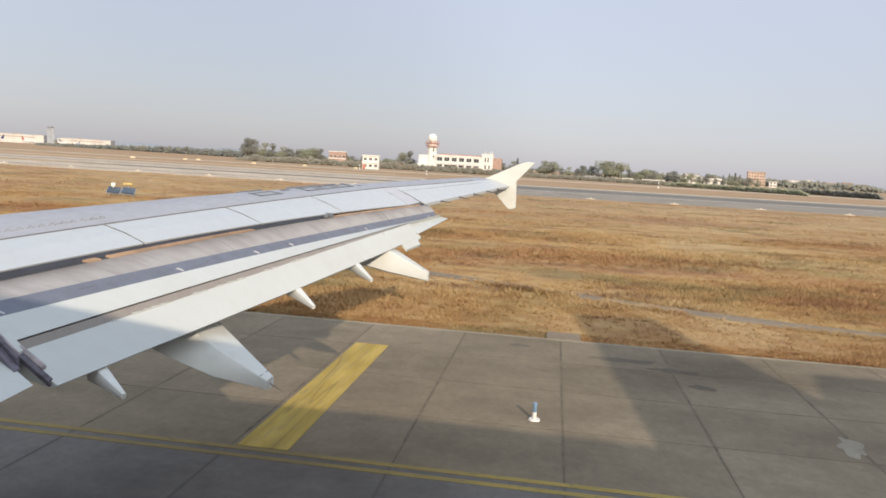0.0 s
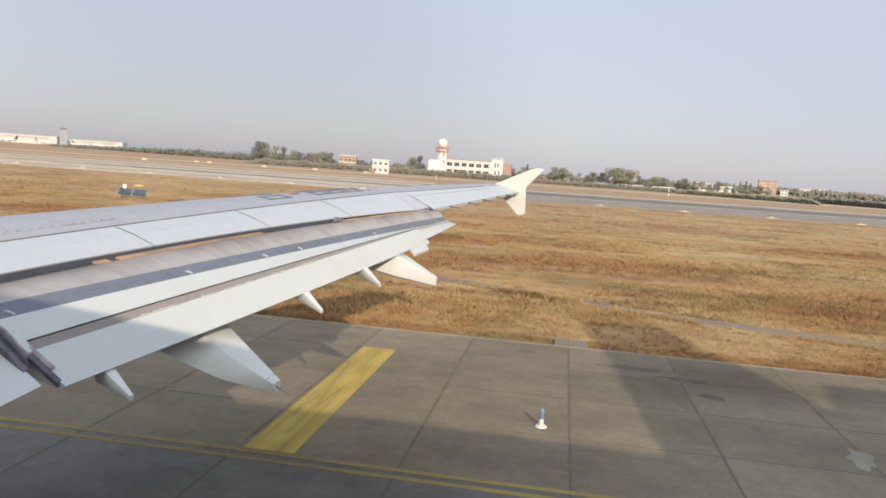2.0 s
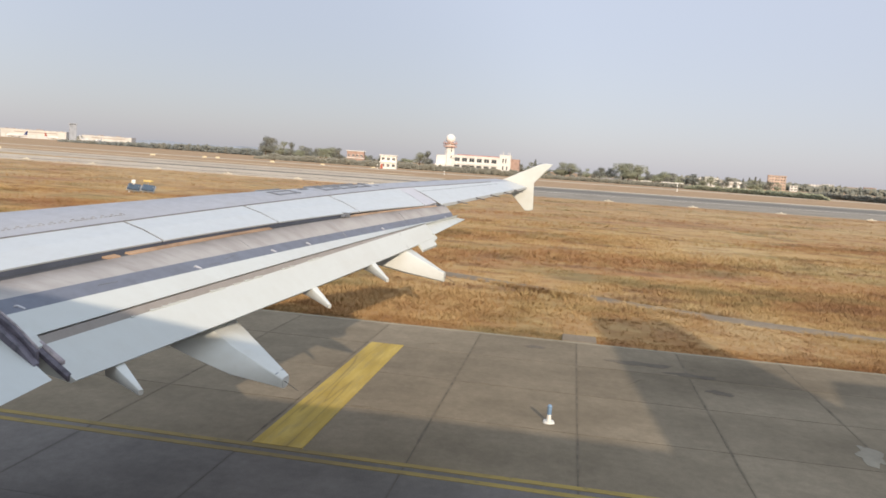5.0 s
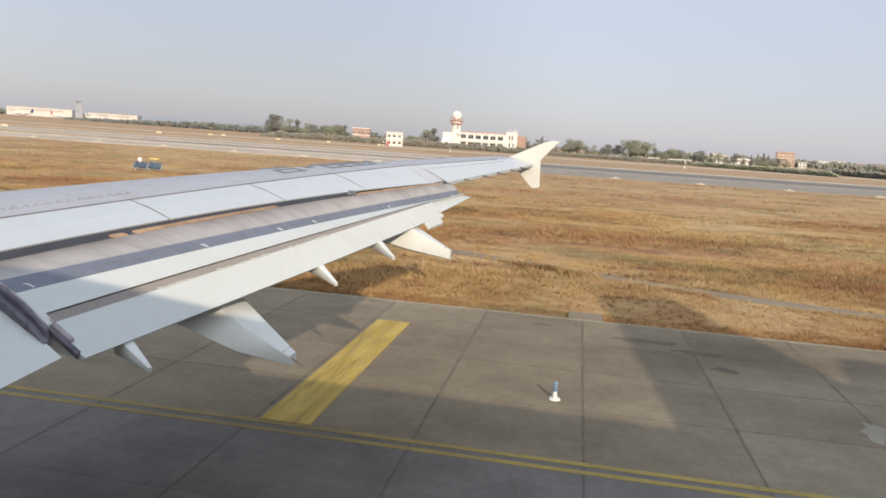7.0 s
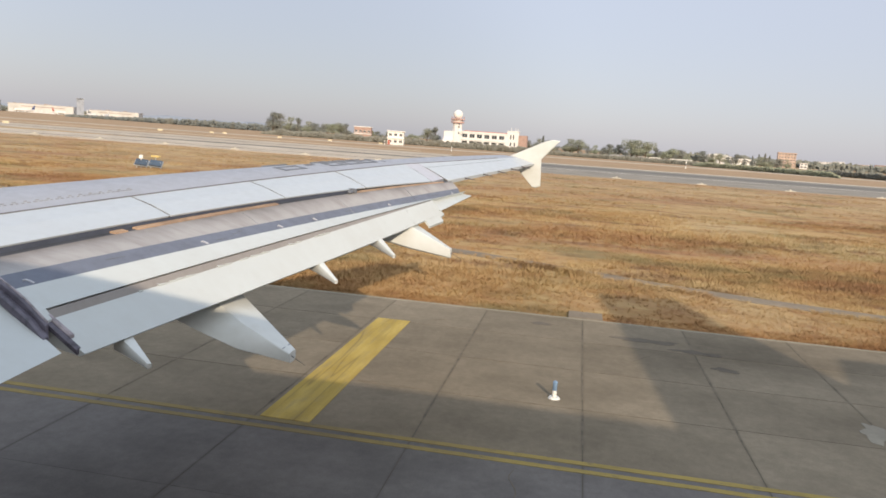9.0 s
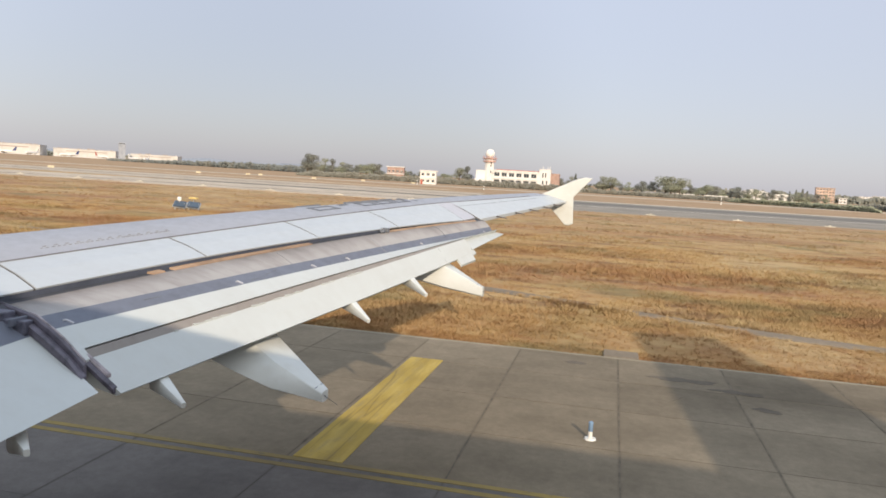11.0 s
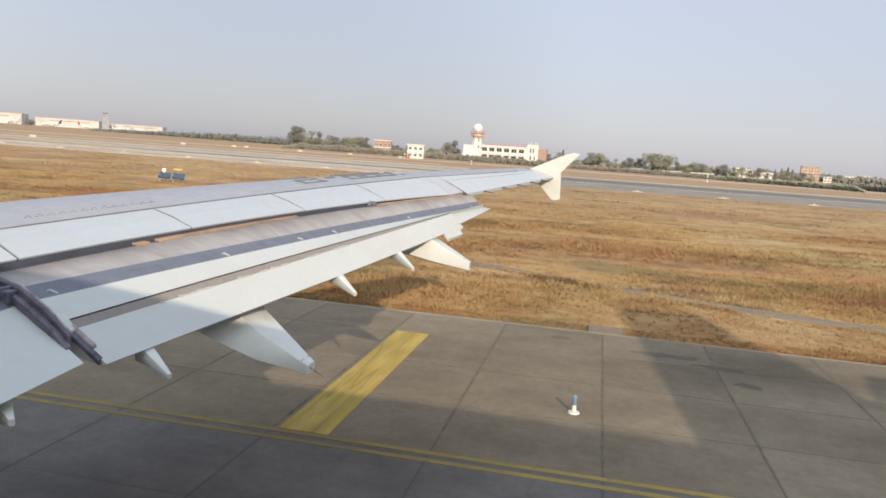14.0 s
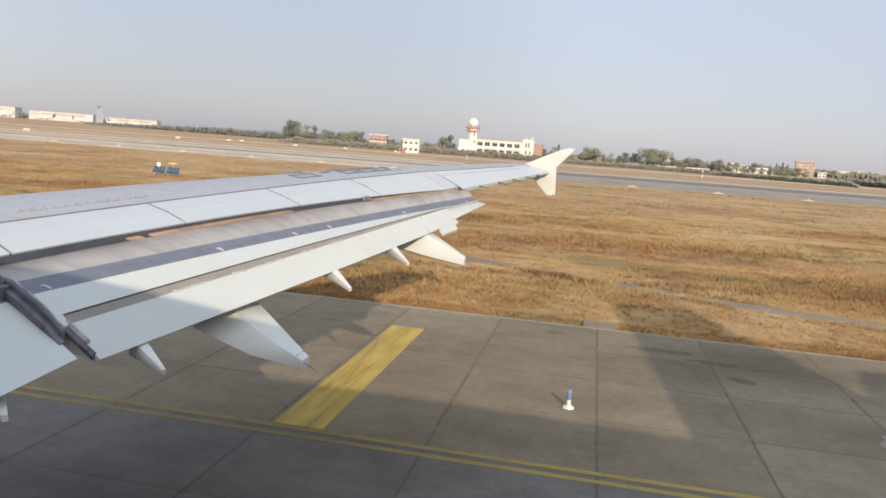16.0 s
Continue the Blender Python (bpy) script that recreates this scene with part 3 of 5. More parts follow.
for x in (6.46, 8.12, 9.16, 9.74, 11.3, 13.1):
    secs = []
    for f, dx in ((0.49, 0.0), (0.465, -0.004), (0.445, -0.012), (0.44, -0.035)):
        y, z = at(x, f), float(np.interp(f, (0.36, 0.5), (up_z(x), lo_z(x))))
        secs.append([(x + dx - 0.008, y, z + 0.004), (x + dx + 0.008, y, z + 0.008), (x + dx + 0.008, y, z - 0.02), (x + dx - 0.008, y, z - 0.02)])
    part("hinge_bracket", loft("hinge_bracket", secs, PANEL), wing, "small pale hooked bracket")
for x in (13.9, 14.6, 15.2, 15.8, 16.3):
    y, z = sp_y(x), sp_z(x)
    bm = cyl(bmesh.new(), 0.015, 0.006, 0, 0.19, 6, Matrix.Translation((x, y + 0.02, z - 0.01)) @ Matrix.Rotation(radians(97), 4, "X"))
    part("static_wick", (bm, SEAM), wing, "thin static discharge wick")

# the other wing, fin, tailplane, engines, fuselage
part("far_wing", loft("far_wing", [[(-x, y, z) for x, y, z in wing_section(xx)][::-1] for xx in (1.5, 6, 12, 17)], WING_GREY, smooth=True), airliner)


def tube(y, r, zc, n=48):
    return [(r * 0.954 * math.cos(2 * math.pi * i / n), y, zc + r * math.sin(2 * math.pi * i / n)) for i in range(n)]


CZ = 3.87
fus = [(23.5, 0.1, 3.3), (23.0, 0.75, 3.4), (21.5, 1.45, 3.6), (19.0, 1.98, 3.82), (17.0, 2.07, CZ), (10.0, 2.07, CZ), (2.0, 2.07, CZ), (0.21, 2.07, CZ), (-0.12, 2.07, CZ), (-4.0, 2.07, CZ),
       (-7.0, 1.95, 3.97), (-10.0, 1.6, 4.3), (-13.0, 1.1, 4.72), (-16.0, 0.55, 5.1), (-18.0, 0.2, 5.25)]
NT = 48
fv = [p for y, r, z in fus for p in tube(y, r, z, NT)]
ff = []
for i in range(len(fus) - 1):
    for j in range(NT):
        if fus[i][0] == 0.21 and j in (1, 2):
            continue
        k = (j + 1) % NT
        ff.append((i * NT + j, (i + 1) * NT + j, (i + 1) * NT + k, i * NT + k))
fuselage = part("fuselage", mesh_of("fuselage", fv, ff, WHITE, smooth=True), airliner, "white round fuselage")
md = fuselage.modifiers.new("skin", "SOLIDIFY")
md.thickness, md.offset = 0.05, -1


def slab(name, pts, thick, mat, label=""):
    """A flying surface from its outline: (point, half thickness)."""
    a = [Vector(p) + Vector(thick) for p in pts]
    b = [Vector(p) - Vector(thick) for p in pts]
    return part(name, loft(name, [a, b], mat), airliner, label)


slab("fin", [(0, -8.0, 5.75), (0, -8.6, 6.3), (0, -11.05, 9.14), (0, -12.5, 10.95), (0, -15.1, 11.1), (0, -14.4, 9.2), (0, -13.9, 7.5), (0, -13.7, 5.2)], (0.14, 0, 0), WHITE, "white fin")
for s in (1, -1):
    slab("tailplane", [(s * 0.3, -10.2, 5.2), (s * 6.2, -12.7, 5.95), (s * 6.2, -14.2, 5.95), (s * 0.3, -14.2, 5.2)], (0, 0, 0.1), WHITE, "white tailplane")
    secs = [[(s * 5.75 + r * math.cos(a), y, 1.75 + r * math.sin(a)) for a in [2 * math.pi * i / 20 for i in range(20)]] for y, r in ((13.2, 0.95), (12.9, 1.08), (11.5, 1.15), (9.8, 0.95), (8.9, 0.6), (8.2, 0.3))]
    part("engine", loft("engine", secs, WHITE), airliner, "white engine nacelle")
    slab("pylon", [(s * 5.75, 11.5, 2.7), (s * 5.75, 8.5, 3.0), (s * 5.75, 8.6, 2.4), (s * 5.75, 11.0, 2.4)], (0.15, 0, 0), WHITE)
    for dx in (-0.45, 0.45):
        bm = cyl(bmesh.new(), 0.58, 0.58, -0.2, 0.2, 24, Matrix.Translation((s * 3.8 + dx, 5.4, 0.582)) @ Matrix.Rotation(radians(90), 4, "Y"))
        part("wheel", (bm, RUBBER), airliner, "black main wheel")
    part("gear_leg", (cyl(bmesh.new(), 0.14, 0.14, 0.6, 3.0, 12, Matrix.Translation((s * 3.8, 5.4, 0))), METAL), airliner)
for dx in (-0.25, 0.25):
    part("nose_wheel", (cyl(bmesh.new(), 0.38, 0.38, -0.11, 0.11, 20, Matrix.Translation((dx, 19.5, 0.382)) @ Matrix.Rotation(radians(90), 4, "Y")), RUBBER), airliner)
part("nose_gear_leg", (cyl(bmesh.new(), 0.09, 0.09, 0.4, 2.2, 12, Matrix.Translation((0, 19.5, 0))), METAL), airliner)

# ---- ground ----
def field_colour(m):
    """Dry grass: straw, rust and a little green, in patches drawn out along the taxiway."""
    big = m.noise(0.05, 6, (1.2, 0.8, 0), 0.6)
    mid = m.noise(0.32, 5, (1.25, 0.8, 0), 0.68, shift=(13, 7, 0))
    fine = m.noise(2.2, 5, (1.2, 0.8, 0.3), 0.75)
    col = m.ramp(big, [(0.30, (0.25, 0.125, 0.065)), (0.41, (0.345, 0.19, 0.093)), (0.49, (0.405, 0.25, 0.115)), (0.58, (0.455, 0.31, 0.148)), (0.70, (0.48, 0.365, 0.205))])
    col = m.mix(m.grey(mid, 0.48, 0.66, 0.0, 0.55), col, (0.465, 0.325, 0.15))
    col = m.mix(m.grey(m.noise(0.45, 5, (1.3, 0.6, 0), 0.6, shift=(41, 3, 0)), 0.50, 0.64, 0.0, 0.8), col, (0.20, 0.11, 0.062))
    col = m.mix(m.grey(m.noise(0.25, 4, (1, 0.6, 0), shift=(4, 50, 0)), 0.53, 0.68, 0.0, 0.65), col, (0.265, 0.21, 0.095))
    sep = m.n("ShaderNodeSeparateXYZ")
    m.link(m.pos, sep.inputs[0])
    past = m.math("MULTIPLY", m.math("SUBTRACT", sep.outputs[0], 190.0), 0.04)
    soil = m.ramp(m.noise(0.02, 4, (2.5, 0.4, 0), 0.6), [(0.35, (0.30, 0.178, 0.105)), (0.6, (0.38, 0.25, 0.16))])
    col = m.mix(m.grey(past, 0.0, 1.0, 0.0, 0.85), col, soil)
    # distance haze painted in: the grass turns paler and greyer away from the taxiway
    haze_fade = m.math("MULTIPLY", m.math("SUBTRACT", sep.outputs[0], 55.0), 0.018)
    col = m.mix(m.grey(haze_fade, 0.0, 1.0, 0.0, 0.4), col, (0.43, 0.325, 0.215))
    edge = m.math("ADD", m.math("MULTIPLY", m.math("SUBTRACT", sep.outputs[0], 21.2), 0.45), m.math("MULTIPLY", m.noise(0.9, 4, (1, 1, 0)), 1.2))
    col = m.mix(m.grey(edge, 0.7, 1.5, 0.85, 0.0), col, (0.215, 0.115, 0.062))
    near_ = m.math("ADD", m.math("MULTIPLY", m.math("SUBTRACT", sep.outputs[0], 22.0), 0.065), m.math("MULTIPLY", m.noise(0.35, 4, (1, 0.7, 0), shift=(9, 9, 0)), 1.1))
    col = m.mix(m.grey(near_, 0.45, 1.2, 0.8, 0.0), col, (0.345, 0.185, 0.075))
    clump = m.noise(0.85, 4, (1.1, 0.9, 0), 0.6, shift=(17, 61, 0))
    col = m.mix(m.grey(clump, 0.55, 0.68, 0.0, 0.6), col, (0.285, 0.145, 0.07))
    col = m.mix(m.grey(clump, 0.30, 0.46, 0.5, 0.0), col, (0.50, 0.375, 0.18))
    weeds = m.noise(0.16, 5, (1, 0.7, 0), 0.6, shift=(77, 21, 0))
    col = m.mix(m.grey(weeds, 0.54, 0.66, 0.0, 0.7), col, (0.20, 0.165, 0.08))
    return m.mix(0.28, col, m.grey(fine, 0.28, 0.72, 0.24, 0.74), "OVERLAY")


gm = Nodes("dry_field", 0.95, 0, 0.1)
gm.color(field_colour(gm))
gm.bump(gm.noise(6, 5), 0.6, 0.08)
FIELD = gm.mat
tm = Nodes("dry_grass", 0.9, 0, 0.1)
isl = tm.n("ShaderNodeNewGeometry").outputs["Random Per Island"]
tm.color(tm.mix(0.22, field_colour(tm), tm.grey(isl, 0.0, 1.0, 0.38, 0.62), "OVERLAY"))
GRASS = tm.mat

E_X = 21.2            # outer edge of the paved shoulder
G = 4600
ground = part("ground", mesh_of("ground", [(-G, -G, -0.05), (G, -G, -0.05), (G, G, -0.05), (-G, G, -0.05)], [(0, 1, 2, 3)], FIELD), None)
tagged(ground, "flat dry straw-coloured airfield grass", "ground", kind="structure")


def tufts(name, n, xr, yr, size, seed, blades=11, bend=2.3, keep=None):
    """Many bent grass blades in one mesh."""
    r = np.random.default_rng(seed)
    x, y = r.uniform(*xr, n), r.uniform(*yr, n)
    dens = np.zeros(n)
    for k in range(9):
        q, a = 0.25 * 1.45 ** k, r.uniform(0, np.pi)
        dens += np.sin(q * (x * np.cos(a) + y * np.sin(a)) + r.uniform(0, 6.3)) / (1.6 + 0.25 * k)
    ok = r.uniform(-1.6, 1.0, n) < dens
    if keep is not None:
        ok &= keep(x, y)
    x, y = x[ok], y[ok]
    n = len(x)
    s = size * r.uniform(0.45, 1.25, n) * (0.8 + 0.3 * np.sin(x * 0.5 + y * 0.23))
    a = r.uniform(0, 2 * np.pi, (n, blades))
    lean = r.uniform(0.15, 1.0, (n, blades)) * bend
    hgt = s[:, None] * r.uniform(0.5, 1.0, (n, blades))
    w = 0.04 * s[:, None] * r.uniform(0.6, 1.6, (n, blades))
    bx = x[:, None] + r.normal(0, 0.25, (n, blades)) * s[:, None]
    by = y[:, None] + r.normal(0, 0.25, (n, blades)) * s[:, None]
    ca, sa = np.cos(a), np.sin(a)
    b0 = np.stack([bx - sa * w, by + ca * w, np.full_like(bx, -0.06)], -1)
    b1 = np.stack([bx + sa * w, by - ca * w, np.full_like(bx, -0.06)], -1)
    tip = np.stack([bx + ca * lean * hgt, by + sa * lean * hgt, hgt - 0.05], -1)
    v = np.stack([b0, b1, tip], 2).reshape(-1, 3)
    f = np.arange(len(v), dtype=np.int32)
    me = bpy.data.meshes.new(name)
    me.vertices.add(len(v)), me.loops.add(len(v)), me.polygons.add(len(v) // 3)
    me.vertices.foreach_set("co", v.ravel())
    me.loops.foreach_set("vertex_index", f)
    me.polygons.foreach_set("loop_start", f[::3])
    me.materials.append(GRASS)
    me.update(calc_edges=True)
    return new(name, me)


# concrete of the taxiway
def concrete(name, c, edges=False, spec=0.25):
    m = Nodes(name, 0.85, 0, spec)
    stain = m.noise(0.25, 5, (1, 0.45, 1), 0.6)
    mott = m.noise(1.6, 5, (1, 1, 1), 0.65, shift=(3, 3, 3))
    grit = m.noise(6.5, 5, (1, 1, 1), 0.7, shift=(13, 5, 0))
    fine = m.noise(45, 3)
    rnd = m.n("ShaderNodeObjectInfo").outputs["Random"]
    col = m.ramp(stain, [(0.30, tuple(v * 0.72 for v in c)), (0.5, c), (0.7, tuple(v * 1.2 for v in c))])
    col = m.mix(0.35, col, m.grey(mott, 0.25, 0.75, 0.32, 0.68), "OVERLAY")
    col = m.mix(0.3, col, m.grey(grit, 0.3, 0.7, 0.33, 0.67), "OVERLAY")
    col = m.mix(0.25, col, m.grey(fine, 0.3, 0.7, 0.35, 0.65), "OVERLAY")
    blot = m.noise(0.55, 4, (1, 0.6, 1), 0.55, shift=(31, 9, 0))
    col = m.mix(m.grey(blot, 0.52, 0.66, 0.0, 0.32), col, tuple(v * 0.55 for v in c))
    pale = m.noise(0.8, 5, (0.35, 1.6, 1), 0.7, shift=(2, 77, 0))
    col = m.mix(m.grey(pale, 0.60, 0.74, 0.0, 0.2), col, tuple(min(1, v * 1.5) for v in c))
    col = m.mix(0.30, col, m.grey(rnd, 0, 1, 0.38, 0.62), "OVERLAY")
    if edges:                                        # dirt and sealant smeared along the joints
        sep = m.n("ShaderNodeSeparateXYZ")
        m.link(m.n("ShaderNodeTexCoord").outputs["Object"], sep.inputs[0])
        near_ = []
        for k, size in ((0, 2.3), (1, 2.5)):
            d = m.math("SUBTRACT", size / 2, m.math("ABSOLUTE", m.math("SUBTRACT", sep.outputs[k], size / 2)))
            near_.append(d)
        d = m.math("MINIMUM", m.math("ADD", near_[0], 0.035), near_[1])
        d = m.math("ADD", d, m.math("MULTIPLY", m.noise(1.5, 4, shift=(8, 1, 0)), 0.10))
        col = m.mix(m.grey(d, 0.04, 0.10, 0.38, 0.0), col, tuple(v * 0.5 for v in c))
    m.color(col)
    m.bump(fine, 0.25, 0.004)
    return m.mat


CONC = concrete("taxiway_concrete", (0.208, 0.171, 0.123), True, 0.04)
JOINT = plain("joint_filler", (0.115, 0.100, 0.080), 0.95, spec=0.05)
ym = Nodes("worn_yellow_paint", 0.85, 0, 0.05)
yc_ = ym.ramp(ym.noise(1.2, 5, (0.5, 2.5, 1)), [(0.3, (0.35, 0.245, 0.065)), (0.55, (0.46, 0.33, 0.092)), (0.75, (0.52, 0.385, 0.13))])
yc_ = ym.mix(ym.grey(ym.noise(0.9, 5, (0.35, 5.0, 1), 0.65, shift=(1, 9, 0)), 0.52, 0.68, 0.0, 0.6), yc_, (0.29, 0.215, 0.08))
yc_ = ym.mix(ym.grey(ym.noise(3.0, 6, (0.5, 2.0, 1), 0.7, shift=(5, 1, 0)), 0.50, 0.70, 0.0, 0.7), yc_, (0.32, 0.25, 0.12))
yc_ = ym.mix(ym.grey(ym.noise(7.0, 6, (1.4, 1.0, 1), 0.75, shift=(2, 6, 0)), 0.58, 0.70, 0.0, 0.5), yc_, (0.27, 0.20, 0.08))
split = ym.math("ABSOLUTE", ym.math("SUBTRACT", ym.noise(0.8, 2, (0.10, 2.6, 1), 0.45, shift=(6, 2, 0)), 0.5))
yc_ = ym.mix(ym.grey(split, 0.002, 0.012, 0.5, 0.0), yc_, (0.17, 0.13, 0.07))     # fine cracks along the bar
ym.color(yc_)
ym.bump(ym.noise(40, 3), 0.2, 0.004)
YELLOW = ym.mat
KERB = concrete("weathered_edge_concrete", (0.275, 0.24, 0.18), spec=0.05)
bed = part("pavement", (boxed(-40, E_X - 0.01, -160, 200, -0.3, -0.004), JOINT), None)
tagged(bed, "grey concrete taxiway with dark slab joints", "taxiway", kind="structure")

# ---- runway and roads across the field ----
am = Nodes("banded_runway", 0.95, 0, 0.03)
band = am.noise(0.16, 3, (1.0, 0.012, 1), 0.5)
acol = am.ramp(band, [(0.38, (0.165, 0.15, 0.13)), (0.46, (0.225, 0.205, 0.178)), (0.60, (0.27, 0.245, 0.21))])
acol = am.mix(0.4, acol, am.grey(am.noise(0.4, 5, (1, 0.2, 1)), 0.3, 0.7, 0.35, 0.65), "OVERLAY")
am.color(acol)
ASPH = am.mat
ASPH_DARK = concrete("sealed_asphalt", (0.17, 0.16, 0.145), spec=0.03)
STRIPE_WHITE = concrete("worn_white_paint", (0.58, 0.55, 0.50), spec=0.03)
PALE = concrete("pale_concrete", (0.50, 0.42, 0.33), spec=0.03)


def strip(name, x0, x1, z, mat, label, cat, tilt=0.0, y0=-1500, y1=1500):
    ob = part(name, (boxed(x0, x1, y0, y1, z - 0.3, z), mat), None, m=pose(0, 0, 0, 0, 0, tilt))
    return tagged(ob, label, cat, kind="structure")


GREYED = concrete("pale_grey_concrete", (0.275, 0.245, 0.205), spec=0.03)
strip("runway", 158, 202, 0.02, ASPH, "grey asphalt runway", "runway", 4, -1500, 22)
strip("runway_concrete", 158, 226, 0.02, PALE, "pale cream concrete runway end", "runway", 4, 22, 1500)
strip("runway_shoulder", 128, 157.9, 0.012, GREYED, "grey concrete runway shoulder", "shoulder", 4, -1500, 22)
strip("runway_shoulder", 128, 157.1, 0.012, PALE, "pale cream concrete runway shoulder", "shoulder", 4, 22, 1500)
strip("runway_shoulder", 202.1, 209, 0.012, PALE, "pale concrete runway shoulder", "shoulder", 4, -1500, 22)
for x0, x1, z, y0 in ((141, 142.5, 0.018, 22), (166, 173, 0.026, 22), (196, 199, 0.026, 22), (174, 184, 0.026, -1500)):
    strip("seal_band", x0, x1, z, ASPH_DARK, "dark sealed band along the runway", "band", 4, y0, 1500 if y0 > 0 else 22)
for x0, x1, y0, y1 in ((159.0, 160.2, -1500, 22), (200.2, 201.7, -1500, 22), (157.2, 157.8, 22, 1500)):
    strip("side_stripe", x0, x1, 0.026, STRIPE_WHITE, "pale painted runway side stripe", "marking", 4, y0, y1)
strip("road", 318, 342, 0.012, PALE, "pale far taxiway strip", "road", 2)
strip("track", 250, 254, 0.012, PALE, "narrow pale service track", "track", 3, 40, 1500)
isle = [(168, 88), (163, 120), (158.5, 170), (158.5, 900), (182, 900), (181, 200), (175, 130)]
tagged(part("grass_island", loft("grass_island", [[(x, y, 0.06) for x, y in isle], [(x, y, -0.05) for x, y in isle]], FIELD), None, m=pose(0, 0, 0, 0, 0, 4)), "brown dry grass island between pale concrete strips", "grass", kind="structure")


# ---- markings, shoulder furniture ----
fm = Nodes("faded_yellow_paint", 0.85, 0, 0.05)
fcol = fm.ramp(fm.noise(1.3, 5, (1.5, 0.8, 1), 0.65), [(0.3, (0.26, 0.20, 0.075)), (0.6, (0.38, 0.285, 0.09))])
fcol = fm.mix(fm.grey(fm.noise(0.16, 3, (1, 1, 0), 0.5, shift=(3, 4.5, 0)), 0.42, 0.62, 0.1, 0.8), fcol, (0.20, 0.155, 0.085))
fcol = fm.mix(fm.grey(fm.noise(4.5, 5, (2, 0.7, 1), 0.7), 0.55, 0.68, 0.0, 0.7), fcol, (0.13, 0.115, 0.095))
fm.color(fcol)
FADED = fm.mat


def painted(name, x0, x1, y0, y1, label, z=0.005, mat=None):
    """Worn paint with ragged ends, laid just above the slabs."""
    return tagged(part(name, (boxed(x0, x1, y0, y1, -0.004, z), mat or YELLOW), None), label, "marking", kind="structure")


for xc in (11.80, 12.07):
    painted("edge_line", xc - 0.062, xc + 0.062, -160, 200, "worn yellow double edge line on concrete", mat=FADED)
for yc in (-24.9, -10.4, 4.1, 18.6, 33.1):
    painted("shoulder_bar", 12.16, 19.03, yc - 0.41, yc + 0.39, "worn yellow bar across the taxiway shoulder", 0.007)

CHIPPED = concrete("chipped_concrete", (0.30, 0.265, 0.205))


def blob(name, cx, cy, rx, ry, mat, label, cat, seed, z=0.004, n=26):
    """A flat patch with a ragged outline."""
    r = random.Random(seed)
    ring = []
    for i in range(n):
        a = 2 * math.pi * i / n
        k = 0.8 + 0.22 * math.sin(2 * a + seed) + 0.15 * math.sin(5 * a + 1) + 0.08 * math.sin(9 * a) + r.uniform(-0.05, 0.05)
        ring.append((cx + rx * k * math.cos(a), cy + ry * k * math.sin(a)))
    me = loft(name, [[(x, y, z) for x, y in ring], [(x, y, -0.006) for x, y in ring]], mat)
    return tagged(part(name, me, None), label, cat, kind="structure")


blob("patch", 15.0, -5.3, 0.55, 0.28, CHIPPED, "pale chipped repair patch in concrete", "patch", 3)
STAINED_CONC = concrete("oil_stained_concrete", (0.150, 0.126, 0.098), spec=0.08)
for i, (x, y, rx, ry) in enumerate(((19.7, -1.9, 0.30, 0.75), (19.1, -3.0, 0.22, 0.60), (17.9, -3.4, 0.18, 0.35), (20.3, 0.6, 0.16, 0.40))):
    blob("stain", x, y, rx, ry, STAINED_CONC, "dark oily stain on the concrete slabs", "stain", 11 + i, 0.0032)
# blue edge marker
BLUE = plain("blue_sleeve", (0.17, 0.26, 0.38), 0.5)
WPAINT = plain("white_enamel", (0.75, 0.73, 0.68), 0.5, var=0.08)
ORANGE = plain("faded_yellow_enamel", (0.60, 0.45, 0.17), 0.5)
marker = thing("edge_marker", "blue and white edge marker post on concrete", "marker", m=pose(14.73, 0.08, 0) @ Matrix.Scale(0.82, 4))
part("base_plate", (cyl(bmesh.new(), 0.13, 0.11, 0, 0.035, 20), WPAINT), marker)
part("stem", (cyl(bmesh.new(), 0.05, 0.045, 0.035, 0.18, 16), WPAINT), marker)
part("sleeve", (cyl(bmesh.new(), 0.048, 0.048, 0.18, 0.36, 16), BLUE), marker, "blue reflective sleeve")
part("cap", (cyl(bmesh.new(), 0.055, 0.03, 0.36, 0.39, 16), BLUE), marker)

tagged(part("shoulder_edge", (boxed(E_X - 0.012, E_X + 0.13, -160, 200, -0.2, 0.006, 0.004), KERB)), "pale weathered concrete edge of the shoulder", "edge", kind="structure")

# drain slab and channel in the grass
GREYC = concrete("drain_concrete", (0.235, 0.19, 0.14), spec=0.05)
bm = bmesh.new()
box(bm, 21.34, 22.15, -0.95, -0.05, -0.06, 0.02, 0.02)
tagged(part("drain_slab", (bm, GREYC)), "weathered concrete drain slab beside the shoulder", "drain slab")
ch = []
for i in range(33):
    y = 34 - 2.5 * i
    x = 29.4 + 0.42 * y - 0.0035 * y * y * (1 if y > 0 else -1.6) + 0.25 * math.sin(y * 0.35)
    ch.append([(x - 0.50, y, -0.03), (x + 0.50, y, -0.025), (x + 0.55, y, -0.1), (x - 0.55, y, -0.1)])
tagged(part("drain_channel", loft("drain_channel", ch, GREYC)), "narrow grey concrete drain covers in the grass", "channel", kind="structure")


def chan(x, y):
    return np.abs(x - (29.4 + 0.42 * y - 0.0035 * y * y * np.where(y > 0, 1, -1.6) + 0.25 * np.sin(y * 0.35))) > 0.48


